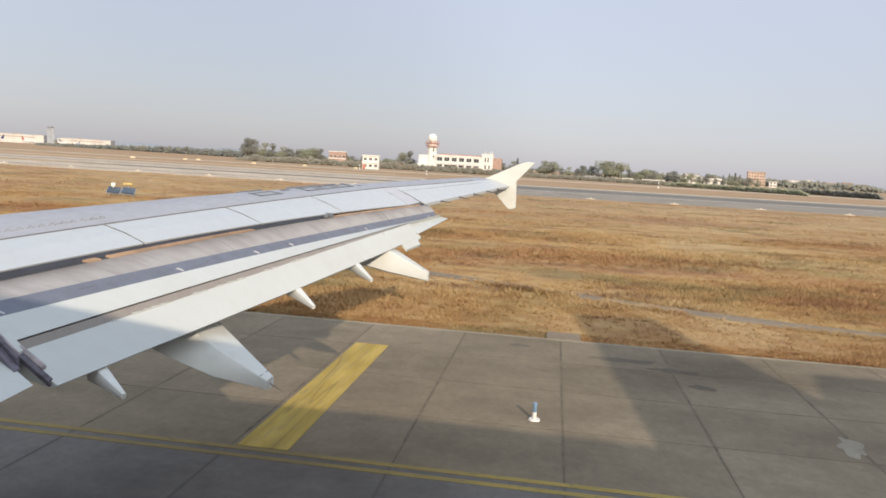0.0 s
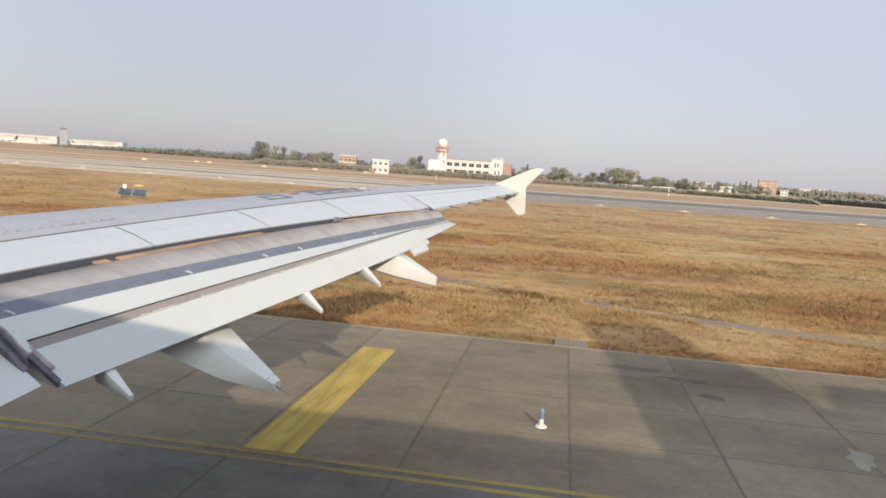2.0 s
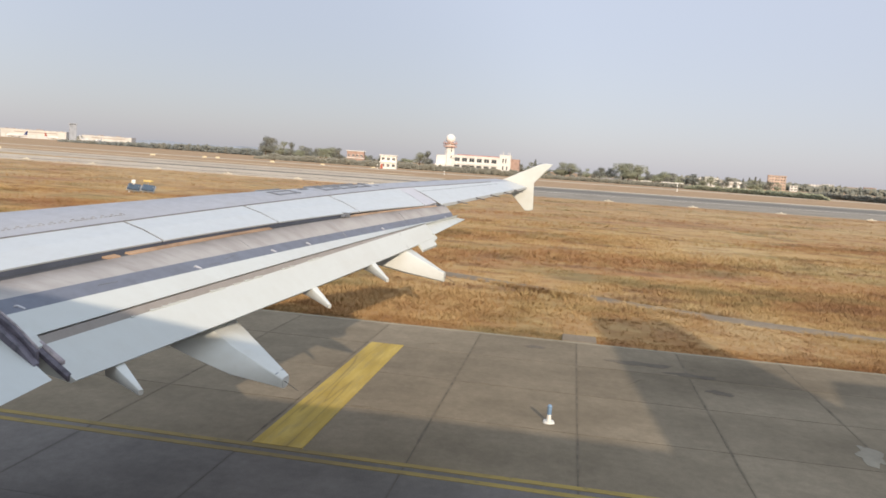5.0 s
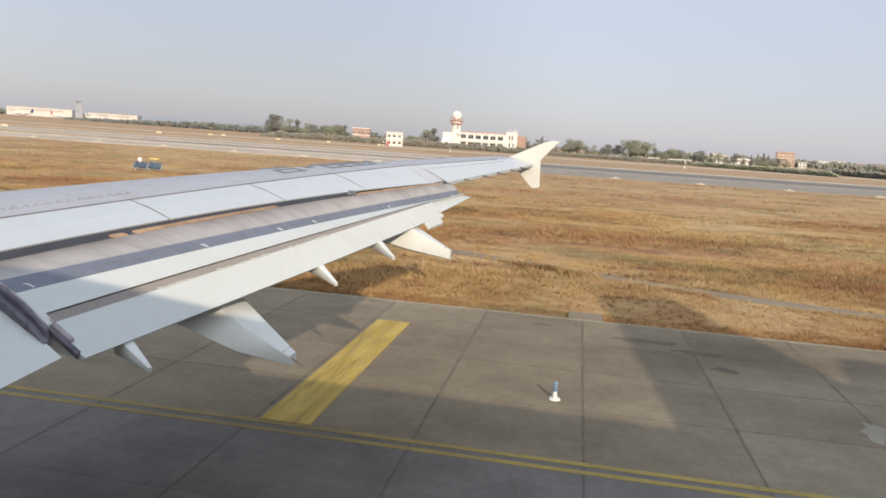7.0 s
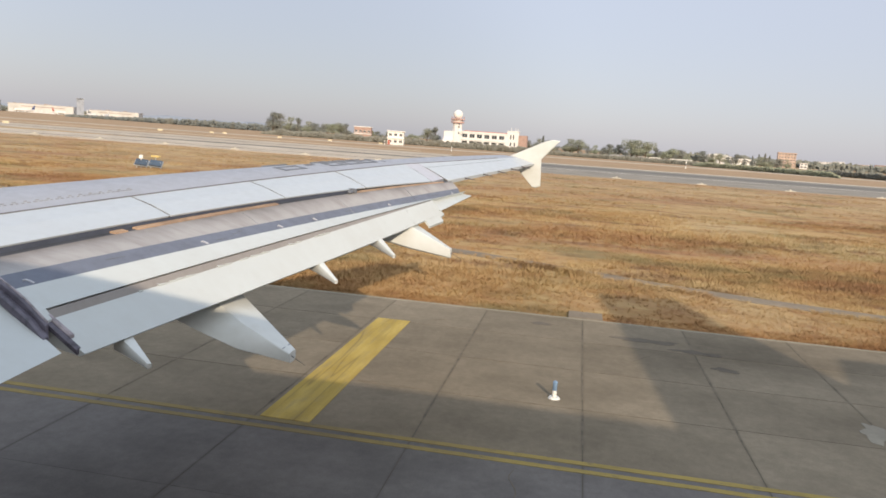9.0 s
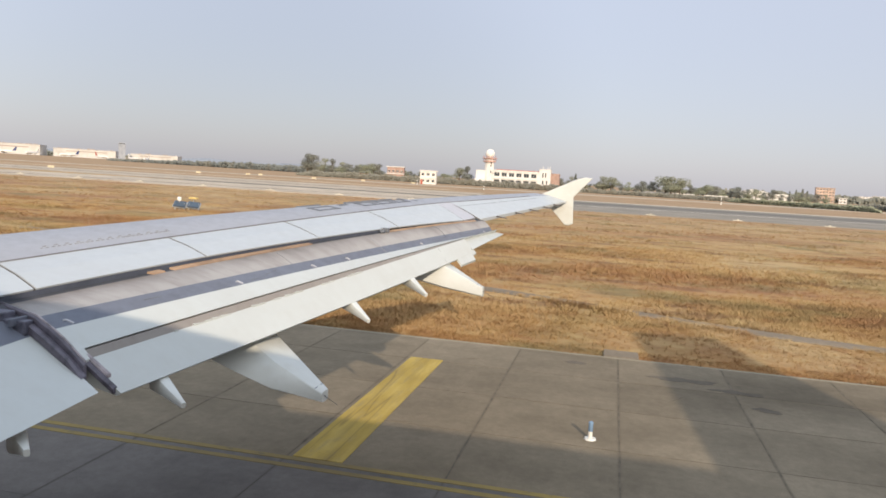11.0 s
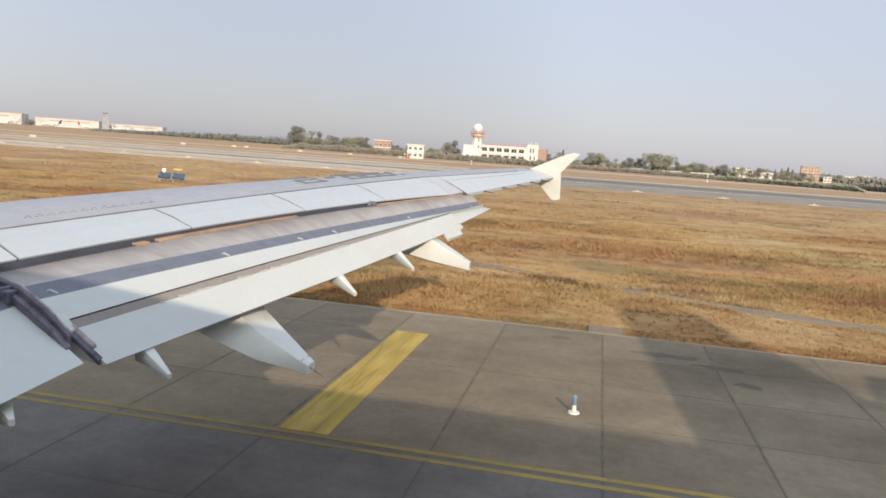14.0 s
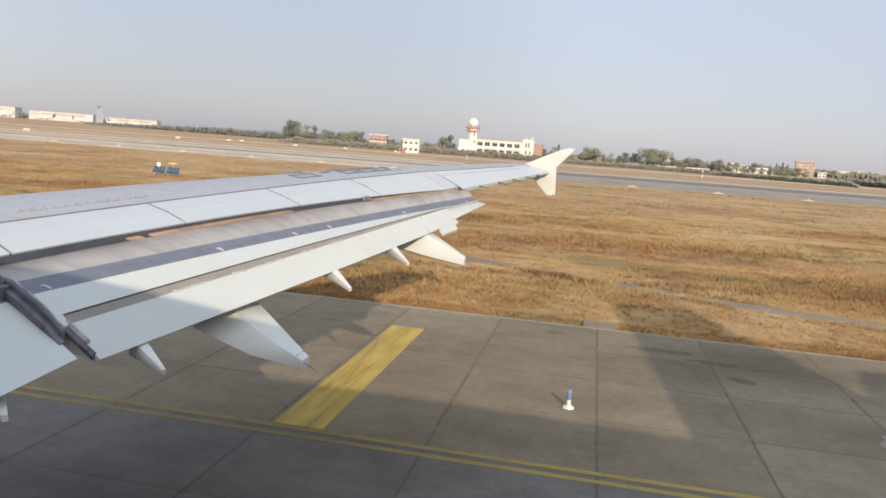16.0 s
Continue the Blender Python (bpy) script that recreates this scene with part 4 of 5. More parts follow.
for a in (("grass_verge", 9000, (21.36, 22.4), (-14, 22), 0.13, 1), ("grass_near", 85000, (21.6, 36), (-17, 24), 0.15, 2), ("grass_middle", 75000, (36, 64), (-29, 58), 0.18, 3), ("grass_far", 60000, (64, 127), (-56, 125), 0.22, 4), ("tall_grass", 26000, (21.7, 52), (-22, 40), 0.26, 5)):
    tagged(tufts(*a, keep=chan), "dry straw and rust coloured grass tufts", "grass", kind="stuff")


def beside(x, y):
    d = x - (29.4 + 0.42 * y - 0.0035 * y * y * np.where(y > 0, 1, -1.6) + 0.25 * np.sin(y * 0.35))
    return (d < -0.22) & (d > -0.9) & (np.sin(y * 1.3) + np.sin(y * 0.47 + 1) > -0.5)


tagged(tufts("channel_weeds", 90000, (24, 38), (-17, 24), 0.24, 8, keep=beside), "dry weeds leaning over the drain covers", "grass", kind="stuff")

# slabs of the shoulder and taxiway: joints about 2.3 m by 2.5 m
PX, PY = 2.3, 2.5


def slab_mesh(name, spots, z0=-0.1, mat=None):
    g, c = 0.007, 0.002
    v, f = [], []
    for x, y in spots:
        o = len(v)
        for dx, dy, z in ((0.3 * g, g, z0), (0.3 * g, g, -c), (0.3 * g + c, g + c, 0.0)):
            v += [(x + dx, y + dy, z), (x + PX - dx, y + dy, z), (x + PX - dx, y + PY - dy, z), (x + dx, y + PY - dy, z)]
        for k in range(2):
            for j in range(4):
                f.append((o + 4 * k + j, o + 4 * k + (j + 1) % 4, o + 4 * k + 4 + (j + 1) % 4, o + 4 * k + 4 + j))
        f.append((o + 8, o + 9, o + 10, o + 11))
    return mesh_of(name, v, f, mat or CONC)


one = slab_mesh("slab", [(0, 0)])
RUBBED = concrete("rubbed_concrete", (0.163, 0.148, 0.136), spec=0.04)
RUBBED_SLAB = concrete("rubbed_slab_concrete", (0.163, 0.148, 0.136), True, 0.04)
trafficked = slab_mesh("slab", [(0, 0)], mat=RUBBED_SLAB)
near, rest = [], []
for i in range(27):
    for j in range(-60, 76):
        x, y = E_X - PX * (i + 1), 2.08 + PY * j
        (near if i < 7 and -22 <= j < 20 else rest).append((x, y))
part("slab_field", slab_mesh("slab_field", rest, mat=RUBBED), bed, "grey concrete slabs")["kind"] = "stuff"
rs = random.Random(9)
for x, y in near:
    part("slab", one if x > 11.9 else trafficked, bed, m=pose(x, y, rs.uniform(-0.0015, 0.0), 0, 0, 0))

# uneven sealant in the cross joints, and a few cracks
def ribbon(name, pts, widths, mat, z):
    """A flat strip of changing width along a line of points."""
    secs = []
    for i, (x, y) in enumerate(pts):
        a, b = Vector(pts[max(i - 1, 0)]), Vector(pts[min(i + 1, len(pts) - 1)])
        n = (b - a).normalized()
        n = Vector((-n.y, n.x)) * widths[i] / 2
        secs.append([(x + n.x, y + n.y, z), (x - n.x, y - n.y, z), (x - n.x, y - n.y, -0.004), (x + n.x, y + n.y, -0.004)])
    return loft(name, secs, mat)


SEALANT = plain("dark_sealant", (0.165, 0.138, 0.104), 0.95, var=0.18, scale=4, spec=0.05)
rk = random.Random(17)
for j in range(-4, 6):
    y0 = 2.08 + PY * j
    x0, x1 = 12.2 + rk.uniform(0, 1.5), 21.1 - rk.uniform(0, 1.0)
    n = 26
    pts = [(x0 + (x1 - x0) * i / n, y0 + rk.uniform(-0.006, 0.006)) for i in range(n + 1)]
    ws = [max(0.016, 0.026 + 0.013 * math.sin(i * 0.7 + j) + rk.uniform(-0.006, 0.010)) for i in range(n + 1)]
    ws[0] = ws[-1] = 0.006
    part("sealant_line", ribbon("sealant_line", pts, ws, SEALANT, 0.003), bed, "uneven dark joint sealant")
for i, w0 in ((1, 0.008), (2, 0.014), (3, 0.014)):
    for j in range(-8, 9):
        x0, y0 = E_X - PX * i, 2.08 + PY * j
        n = 12
        pts = [(x0 + rk.uniform(-0.006, 0.006), y0 + PY * k / n) for k in range(n + 1)]
        keep_ = rk.uniform(0.35, 1.15)
        ws = [max(0.005, w0 * keep_ + rk.uniform(-0.005, 0.007)) for k in range(n + 1)]
        part("sealant_line", ribbon("sealant_line", pts, ws, SEALANT, 0.003), bed, "uneven dark joint sealant")
for cx, cy, ang, ln in ((16.6, 0.9, 95, 0.6), (18.3, -1.9, 100, 0.7), (14.4, 3.2, 80, 0.4), (19.6, 2.9, 80, 0.5), (10.4, 0.4, 15, 1.2)):
    n, a = 14, radians(ang)
    pts, x, y = [], cx, cy
    for i in range(n + 1):
        pts.append((x, y))
        a += rk.uniform(-0.35, 0.35)
        x, y = x + ln / n * math.cos(a), y + ln / n * math.sin(a)
    ws = [0.003 + 0.012 * math.sin(math.pi * i / n) * rk.uniform(0.5, 1.2) for i in range(n + 1)]
    part("crack", ribbon("crack", pts, ws, SEALANT, 0.0035), bed, "thin dark crack")

# ---- far side of the field ----
def far(bearing, d):
    """A spot seen from the cabin window at a bearing (degrees to the nose from straight out) and a distance."""
    return 1.8 + d * math.cos(radians(bearing)), d * math.sin(radians(bearing))


def hills(b0, b1, d, h, seed, label):
    """A long low ridge at the horizon, with a wavering crest and a sloping face."""
    n = 70
    v, f = [], []
    for i in range(n + 1):
        u = i / n
        x, y = far(b0 + (b1 - b0) * u, d)
        k = 1 + 60 / d
        top = h * (0.55 + 0.5 * noise.noise((u * 4.0, seed, 0)) + 0.18 * noise.noise((u * 17.0, seed, 2))) * min(1.0, 0.1 + 5 * u, 0.1 + 5 * (1 - u))
        v += [(x, y, -1.0), (x * k, y * k, max(2.0, top)), (x * k * 1.08, y * k * 1.08, -1.0)]
    for i in range(n):
        a, b = 3 * i, 3 * i + 3
        f += [(a, b, b + 1, a + 1), (a + 1, b + 1, b + 2, a + 2)]
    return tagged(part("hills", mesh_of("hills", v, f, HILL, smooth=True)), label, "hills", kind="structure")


# distance haze is painted into this pale blue-grey
HILL = plain("haze_blue_slope", (0.29, 0.31, 0.345), 0.95, var=0.12, scale=0.01, spec=0.05)
hills(47, 17, 3300, 34, 3, "low wooded hills, distance haze painted into their colour")
hills(-9, -24, 3600, 30, 5, "low wooded rise, distance haze painted into its colour")
BW = plain("white_render", (0.72, 0.69, 0.65), 0.8, var=0.06, scale=0.4)
RED = plain("red_trim", (0.42, 0.12, 0.08), 0.7)
PINK = plain("faded_pink_render", (0.52, 0.33, 0.28), 0.8)
BRICK = plain("brick_render", (0.38, 0.26, 0.215), 0.85, scale=0.5)
ROOFGREY = plain("grey_roof", (0.36, 0.36, 0.37), 0.8, scale=0.2)
TAN = plain("orange_render", (0.52, 0.38, 0.30), 0.85, scale=0.2)
TOWER_GREY = plain("grey_concrete_tower", (0.30, 0.32, 0.36), 0.8, scale=0.2)
gl = Nodes("dark_window_glass", 0.12, 0.0, 0.6)
gl.color((0.05, 0.06, 0.07))
GLASS = gl.mat


def window(parent, w, h, m, mat=None):
    """A framed window set in a wall: frame, glass, sill."""
    f = part("window", (framed(w, h), BW), parent, m=m)
    part("pane", (boxed(0.06, 0.10, -w / 2 + 0.05, w / 2 - 0.05, 0.05, h - 0.05), GLASS), f)
    part("sill", (boxed(-0.12, 0.02, -w / 2 - 0.08, w / 2 + 0.08, -0.10, 0.0), BW), f)
    return f


def framed(w, h):
    bm = bmesh.new()
    t = 0.1
    box(bm, -0.06, 0.10, -w / 2, -w / 2 + t, 0, h)
    box(bm, -0.06, 0.10, w / 2 - t, w / 2, 0, h)
    box(bm, -0.06, 0.10, -w / 2, w / 2, h - t, h)
    box(bm, -0.06, 0.10, -w / 2, w / 2, 0, t)
    box(bm, -0.05, 0.10, -0.04, 0.04, t, h - t)
    return bm


def holed_wall(y0, y1, z0, z1, holes, thick=0.35):
    """A wall facing the field (x = 0) with openings through it: cells between the openings' edges."""
    ys = sorted({y0, y1, *[h[0] for h in holes], *[h[1] for h in holes]})
    zs = sorted({z0, z1, *[h[2] for h in holes], *[h[3] for h in holes]})
    bm = bmesh.new()
    for a, b in zip(ys, ys[1:]):
        for c, d in zip(zs, zs[1:]):
            my, mz = (a + b) / 2, (c + d) / 2
            if not any(h[0] < my < h[1] and h[2] < mz < h[3] for h in holes):
                box(bm, 0, thick, a, b, c, d)
    bmesh.ops.remove_doubles(bm, verts=bm.verts, dist=0.001)
    return bm


def shell(parent, y0, y1, depth, z1, mat=BW, t=0.35):
    """Side and rear walls of a building whose front is at x = 0."""
    bm = bmesh.new()
    box(bm, t, depth, y0, y0 + t, 0, z1)
    box(bm, t, depth, y1 - t, y1, 0, z1)
    box(bm, depth - t, depth, y0 + t, y1 - t, 0, z1)
    part("side_walls", (bm, mat), parent)


# radar station: long two-storey block, end stair block, shaft with gallery and dome
radar = thing("radar_station", "white two-storey radar building with a round dome tower", "building", m=pose(435, 0, 0, 0, 0, 0))
holes, wins = [], []
for i in range(6):
    y = 44.6 + 4.3 * i
    holes.append((y, y + 3.1, 6.3, 8.6))
    holes.append((y, y + 3.1, 1.2, 4.4))
for i in range(3):
    holes.append((71.4 - 1.2 - i * 1.0, 71.4 - 0.7 - i * 1.0, 7.4, 8.3))
part("front_wall", (holed_wall(43.0, 80.0, 0, 9.4, holes), BW), radar)
shell(radar, 43.0, 80.0, 12, 9.4)
for i in range(6):
    y = 44.6 + 4.3 * i + 1.55
    window(radar, 3.1, 2.3, pose(0.15, y, 6.3))
    part("recess", (boxed(2.2, 2.4, y - 1.9, y + 1.9, 0, 5.0), ROOFGREY), radar)
part("floor_band", (boxed(-0.35, 0, 43.0, 71.0, 5.1, 5.5, 0.03), BW), radar)
part("parapet", (boxed(-0.25, 12.2, 42.8, 71.5, 9.4, 10.0, 0.05), BW), radar)
part("roof_trim", (boxed(-0.1, 12.0, 43.5, 68.0, 10.0, 10.35, 0.05), RED), radar, "red roof edge")
part("annexe", (boxed(-2.5, 4, 74.2, 80.2, 0, 4.4, 0.05), BW), radar)
end_holes = [(39.0, 39.7, 7.0, 9.6), (40.6, 41.3, 7.0, 9.6), (38.2, 38.9, 3.0, 5.2), (40.4, 41.2, 3.0, 5.2)]
part("stair_block", (holed_wall(36.6, 43.0, 0, 11.4, end_holes), BW), radar)
shell(radar, 36.6, 43.0, 8, 11.4)
part("stair_core", (boxed(0.5, 0.8, 37.0, 42.6, 0, 11.0), GLASS), radar)
part("stair_roof", (boxed(-0.2, 8.2, 36.4, 43.2, 11.4, 11.7, 0.04), BW), radar)
for y in (37.2, 38.4, 41.0):
    part("roof_mast", (cyl(bmesh.new(), 0.16, 0.12, 11.7, 13.4, 8, Matrix.Translation((1, y, 0))), BW), radar)
part("brick_block", (boxed(3, 10, 31.8, 36.6, 0, 9.6, 0.05), BRICK), radar, "brown brick block")
shaft = part("shaft", (cyl(bmesh.new(), 3.0, 2.7, 0, 15.2, 8, Matrix.Translation((2.2, 72.7, 0)) @ Matrix.Rotation(radians(22.5), 4, "Z")), BW), radar)
for z in (8.0, 11.6, 13.2):
    part("slit_window", (boxed(-0.72, -0.35, 71.0, 71.5, z, z + 1.2), GLASS), shaft)
for z0, z1, r, mt, nm in ((14.3, 14.9, 3.9, PINK, "gallery_slab"), (15.0, 16.2, 2.9, BW, "gallery_wall"), (16.2, 16.6, 4.3, PINK, "gallery_roof")):
    part(nm, (cyl(bmesh.new(), r, r, z0, z1, 20, Matrix.Translation((2.2, 72.7, 0))), mt), shaft)
for i in range(16):
    a = 2 * math.pi * i / 16
    part("rail_post", (cyl(bmesh.new(), 0.05, 0.05, 14.9, 17.9, 5, Matrix.Translation((2.2 + 3.8 * math.cos(a), 72.7 + 3.8 * math.sin(a), 0))), RED), shaft)
dome = bmesh.new()
bmesh.ops.create_icosphere(dome, subdivisions=3, radius=2.75, matrix=Matrix.Translation((2.2, 72.7, 19.1)))
part("dome", (dome, BW), radar, "white radar dome")


def block(name, label, bearing, d, w, depth, floors, mat, win, height=3.2, band=None, turn=None):
    """A plain house: front with window openings, flat roof with parapet."""
    x, y = far(bearing, d)
    ob = thing(name, label, "building", m=pose(x, y, 0, 0, 0, bearing * 0.6 if turn is None else turn))
    holes = []
    n = win
    for fl in range(floors):
        for i in range(n):
            c = -w / 2 + w * (i + 0.5) / n
            holes.append((c - w / n * 0.3, c + w / n * 0.3, fl * height + 1.0, fl * height + 2.4))
    part("front_wall", (holed_wall(-w / 2, w / 2, 0, floors * height, holes), mat), ob)
    shell(ob, -w / 2, w / 2, depth, floors * height, mat)
    for h in holes:
        window(ob, h[1] - h[0], h[3] - h[2], pose(0.12, (h[0] + h[1]) / 2, h[2]))
    part("roof", (boxed(-0.5, depth + 0.3, -w / 2 - 0.5, w / 2 + 0.5, floors * height, floors * height + 0.45, 0.05), band or mat), ob)
    if floors > 1:
        part("floor_band", (boxed(-0.6, 0, -w / 2 - 0.4, w / 2 + 0.4, height - 0.15, height + 0.35, 0.04), band or mat), ob)
    return ob


small = block("guard_house", "white two-storey guard house with red door", 14.1, 372, 7.8, 6, 2, BW, 3)
part("door", (boxed(-0.08, 0.06, 2.6, 3.7, 0, 2.2, 0.02), RED), small, "red door")
block("brick_house", "red brick house with a white roof and band", 16.6, 482, 10.5, 8, 2, BRICK, 4, 4.2, BW)
block("apartment_block", "orange rendered apartment block", -14.1, 900, 18, 14, 5, TAN, 6, 3.1)
block("site_office", "small white house beside the apartment block", -15.2, 860, 7, 6, 2, BW, 2, 2.8)
for i, (b, h, w) in enumerate(((-16.6, 5, 40), (-17.3, 6, 30), (-18.0, 4, 36), (-18.8, 5, 28), (-16.0, 4, 24), (-19.8, 6, 32))):
    block("city_block", "pale pink distant city block", b, 2300 + 60 * i, w, 20, h, (TAN, BW, BRICK)[i % 3] if i % 2 else BW, 5, 3.0)


DOORGREY = plain("pale_door", (0.56, 0.55, 0.54), 0.7)


def hall(name, label, b, d, w, depth, h, crown, mat, roof):
    """A long hall with a barrel roof."""
    x, y = far(b, d)
    ob = thing(name, label, "building", m=pose(x, y, 0, 0, 0, b * 0.7))
    part("main_block", (boxed(0, depth, -w / 2, w / 2, 0, h, 0.1), mat), ob)
    secs = []
    for xx in (-1.0, depth + 1.0):
        secs.append([(xx, -w / 2 - 0.6 + (w + 1.2) * i / 12, h + crown * math.sin(math.pi * i / 12)) for i in range(13)] + [(xx, w / 2 + 0.6, h - 0.3), (xx, -w / 2 - 0.6, h - 0.3)])
    part("roof", loft("roof", secs, roof), ob)
    n = max(3, int(w / 8))
    for i in range(n):
        c = -w / 2 + w * (i + 0.5) / n
        part("bay_door", (boxed(-0.12, 0.05, c - w / n * 0.32, c + w / n * 0.32, 0, h * 0.62), DOORGREY), ob)
    return ob


hall("white_hall", "low white hall with curved roof", -9.6, 700, 22, 25, 6.3, 2.4, BW, BW)
hall("white_hall", "low white hall with curved roof", -11.4, 690, 19, 25, 4.4, 1.4, BW, BW)
TERM = plain("cream_cladding", (0.54, 0.52, 0.49), 0.8, var=0.08, scale=0.05)
HAZEL = plain("brown_trim", (0.34, 0.28, 0.25), 0.8)


def terminal(name, label, b, d, w, depth, h, seed):
    """A long flat-roofed block: parapet, band of windows, doors and plant on the roof."""
    r = random.Random(seed)
    x, y = far(b, d)
    ob = thing(name, label, "building", m=pose(x, y, 0, 0, 0, b * 0.7))
    part("main_block", (boxed(0, depth, -w / 2, w / 2, 0, h, 0.1), TERM), ob)
    part("parapet", (boxed(-0.5, depth + 0.5, -w / 2 - 0.5, w / 2 + 0.5, h, h + 0.7, 0.05), TERM), ob)
    part("trim_band", (boxed(-0.2, -0.003, -w * 0.36, w * 0.30, h * 0.70, h * 0.80), HAZEL), ob, "brown band along the front")
    n = int(w / 9)
    for i in range(n):
        c = -w / 2 + w * (i + 0.5) / n
        part("bay_door", (boxed(-0.12, 0.05, c - w / n * 0.32, c + w / n * 0.32, 0, h * 0.42), DOORGREY), ob)
    for i in range(int(w / 14)):
        c = r.uniform(-w / 2 + 4, w / 2 - 4)
        part("roof_plant", (boxed(4, 8, c - r.uniform(1, 4), c + r.uniform(1, 4), h + 0.7, h + r.uniform(1.4, 2.4), 0.1), HAZEL), ob)
    return ob


terminal("hangar", "large cream hangar with a brown band", 43.6, 1500, 130, 60, 17.5, 1)
terminal("terminal_building", "long cream flat-roofed terminal block", 38.45, 1500, 103, 50, 14.2, 2)
terminal("terminal_building", "long cream flat-roofed terminal block", 34.0, 1500, 84, 50, 12.0, 3)
hall("parking_shed", "low bluish-white parking shed", -2.9, 432, 18, 5, 2.3, 0.4, BW, ROOFGREY)

x, y = far(36.1, 1450)
ctl = thing("control_tower", "grey concrete control tower shaft", "tower", m=pose(x, y, 0, 0, 0, 36))
part("shaft", (boxed(-5.5, 5.5, -5.6, 5.6, 0, 28, 0.4), TOWER_GREY), ctl)
part("cab", (boxed(-6.2, 6.2, -6.3, 6.3, 28, 30.5, 0.4), TOWER_GREY), ctl)
for yy in (-3.6, -1.2, 1.2, 3.6):
    part("cab_window", (boxed(-6.28, -6.1, yy - 0.9, yy + 0.9, 28.6, 30.0), GLASS), ctl)


def parked_jet(b, d, turn, fin_mat):
    x, y = far(b, d)
    ob = thing("parked_airliner", "white airliner parked by the terminal", "aircraft", "parked airliners", m=pose(x, y, 0, 0, 0, turn))
    prof = [(-19, 0.2, 4.6), (-15, 0.8, 4.3), (-9, 1.9, 3.9), (0, 2.0, 3.8), (12, 2.0, 3.8), (16, 1.7, 3.6), (18.3, 0.5, 3.3)]
    part("fuselage", loft("fuselage", [[(r * math.cos(a), yy, z + r * math.sin(a)) for a in [2 * math.pi * k / 14 for k in range(14)]] for yy, r, z in prof], BW, smooth=True), ob)
    part("fin", loft("fin", [[(s, -11, 5.4), (s, -16.5, 11.6), (s, -18.5, 11.6), (s, -17, 5.2)] for s in (-0.15, 0.15)], fin_mat), ob)
    for s in (1, -1):
        part("wing", loft("wing", [[(s * 1.5, 5, 3.0), (s * 16.5, -3, 4.3), (s * 16.5, -4.5, 4.3), (s * 1.5, -2, 3.0)], [(s * 1.5, 5, 2.6), (s * 16.5, -3, 4.2), (s * 16.5, -4.5, 4.2), (s * 1.5, -2, 2.6)]], BW), ob)
        part("engine", (cyl(bmesh.new(), 1.0, 0.8, -1.8, 1.8, 12, Matrix.Translation((s * 5.6, 3.5, 1.7)) @ Matrix.Rotation(radians(90), 4, "X")), BW), ob)
        part("main_gear", (cyl(bmesh.new(), 0.5, 0.5, 0, 2.6, 8, Matrix.Translation((s * 3.6, -1, 0))), RUBBER), ob)
    part("nose_gear", (cyl(bmesh.new(), 0.35, 0.35, 0, 2.2, 8, Matrix.Translation((0, 14, 0))), RUBBER), ob)
    return ob


NAVY = plain("navy_tail_paint", (0.06, 0.08, 0.18), 0.4)
for b, d, t, fm in ((43.2, 1380, 20, NAVY), (41.6, 1390, 100, BW), (39.4, 1380, 75, NAVY), (37.4, 1400, 160, RED), (35.4, 1400, 150, BW), (34.5, 1390, 110, BW)):
    parked_jet(b, d, t, fm)

def parked_van(b, d, turn):
    """A small white bus or van behind the field: body with a dark window band, windscreen and wheels."""
    x, y = far(b, d)
    ob = thing("parked_van", "white van parked beyond the airfield scrub", "van", "vans parked in a row", m=pose(x, y, -0.04, 0, 0, turn))
    part("body", (boxed(-1.0, 1.0, -3.0, 3.0, 0.45, 2.6, 0.12), BW), ob)
    part("window_band", (boxed(-1.02, 1.02, -2.5, 2.1, 1.55, 2.15, 0.02), GLASS), ob)
    part("windscreen", (boxed(-0.85, 0.85, 2.96, 3.02, 1.45, 2.3, 0.02), GLASS), ob)
    part("bumper", (boxed(-0.95, 0.95, 2.95, 3.12, 0.45, 0.75, 0.04), ROOFGREY), ob)
    for sx in (-0.9, 0.9):
        for sy in (-1.9, 1.9):
            part("wheel", (cyl(bmesh.new(), 0.38, 0.38, -0.12, 0.12, 12, Matrix.Translation((sx, sy, 0.42)) @ Matrix.Rotation(radians(90), 4, "Y")), RUBBER), ob)
    return ob


for b in (-2.6, -3.5, -4.35, -5.25, -6.7, -7.5):
    parked_van(b, 437, b * 0.7)

# ---- airfield furniture ----
SANDY = plain("sandy_enamel", (0.58, 0.52, 0.42), 0.7)
for i in range(16):
    lamp = thing("runway_light", "small pale runway edge light on a low concrete base", "light fitting", "runway edge lights", m=pose(128.5 + 0.3 * (i % 2), -60 + 13.5 * i, 0.012))
    part("base", (boxed(-0.28, 0.28, -0.75, 0.75, 0, 0.14, 0.03), SANDY), lamp)
    part("stem", (cyl(bmesh.new(), 0.1, 0.1, 0.14, 0.2, 8), SANDY), lamp)
    part("lens", (cyl(bmesh.new(), 0.2, 0.13, 0.18, 0.32, 10), SANDY), lamp)
SIGN = plain("faded_sign_enamel", (0.58, 0.50, 0.34), 0.6)
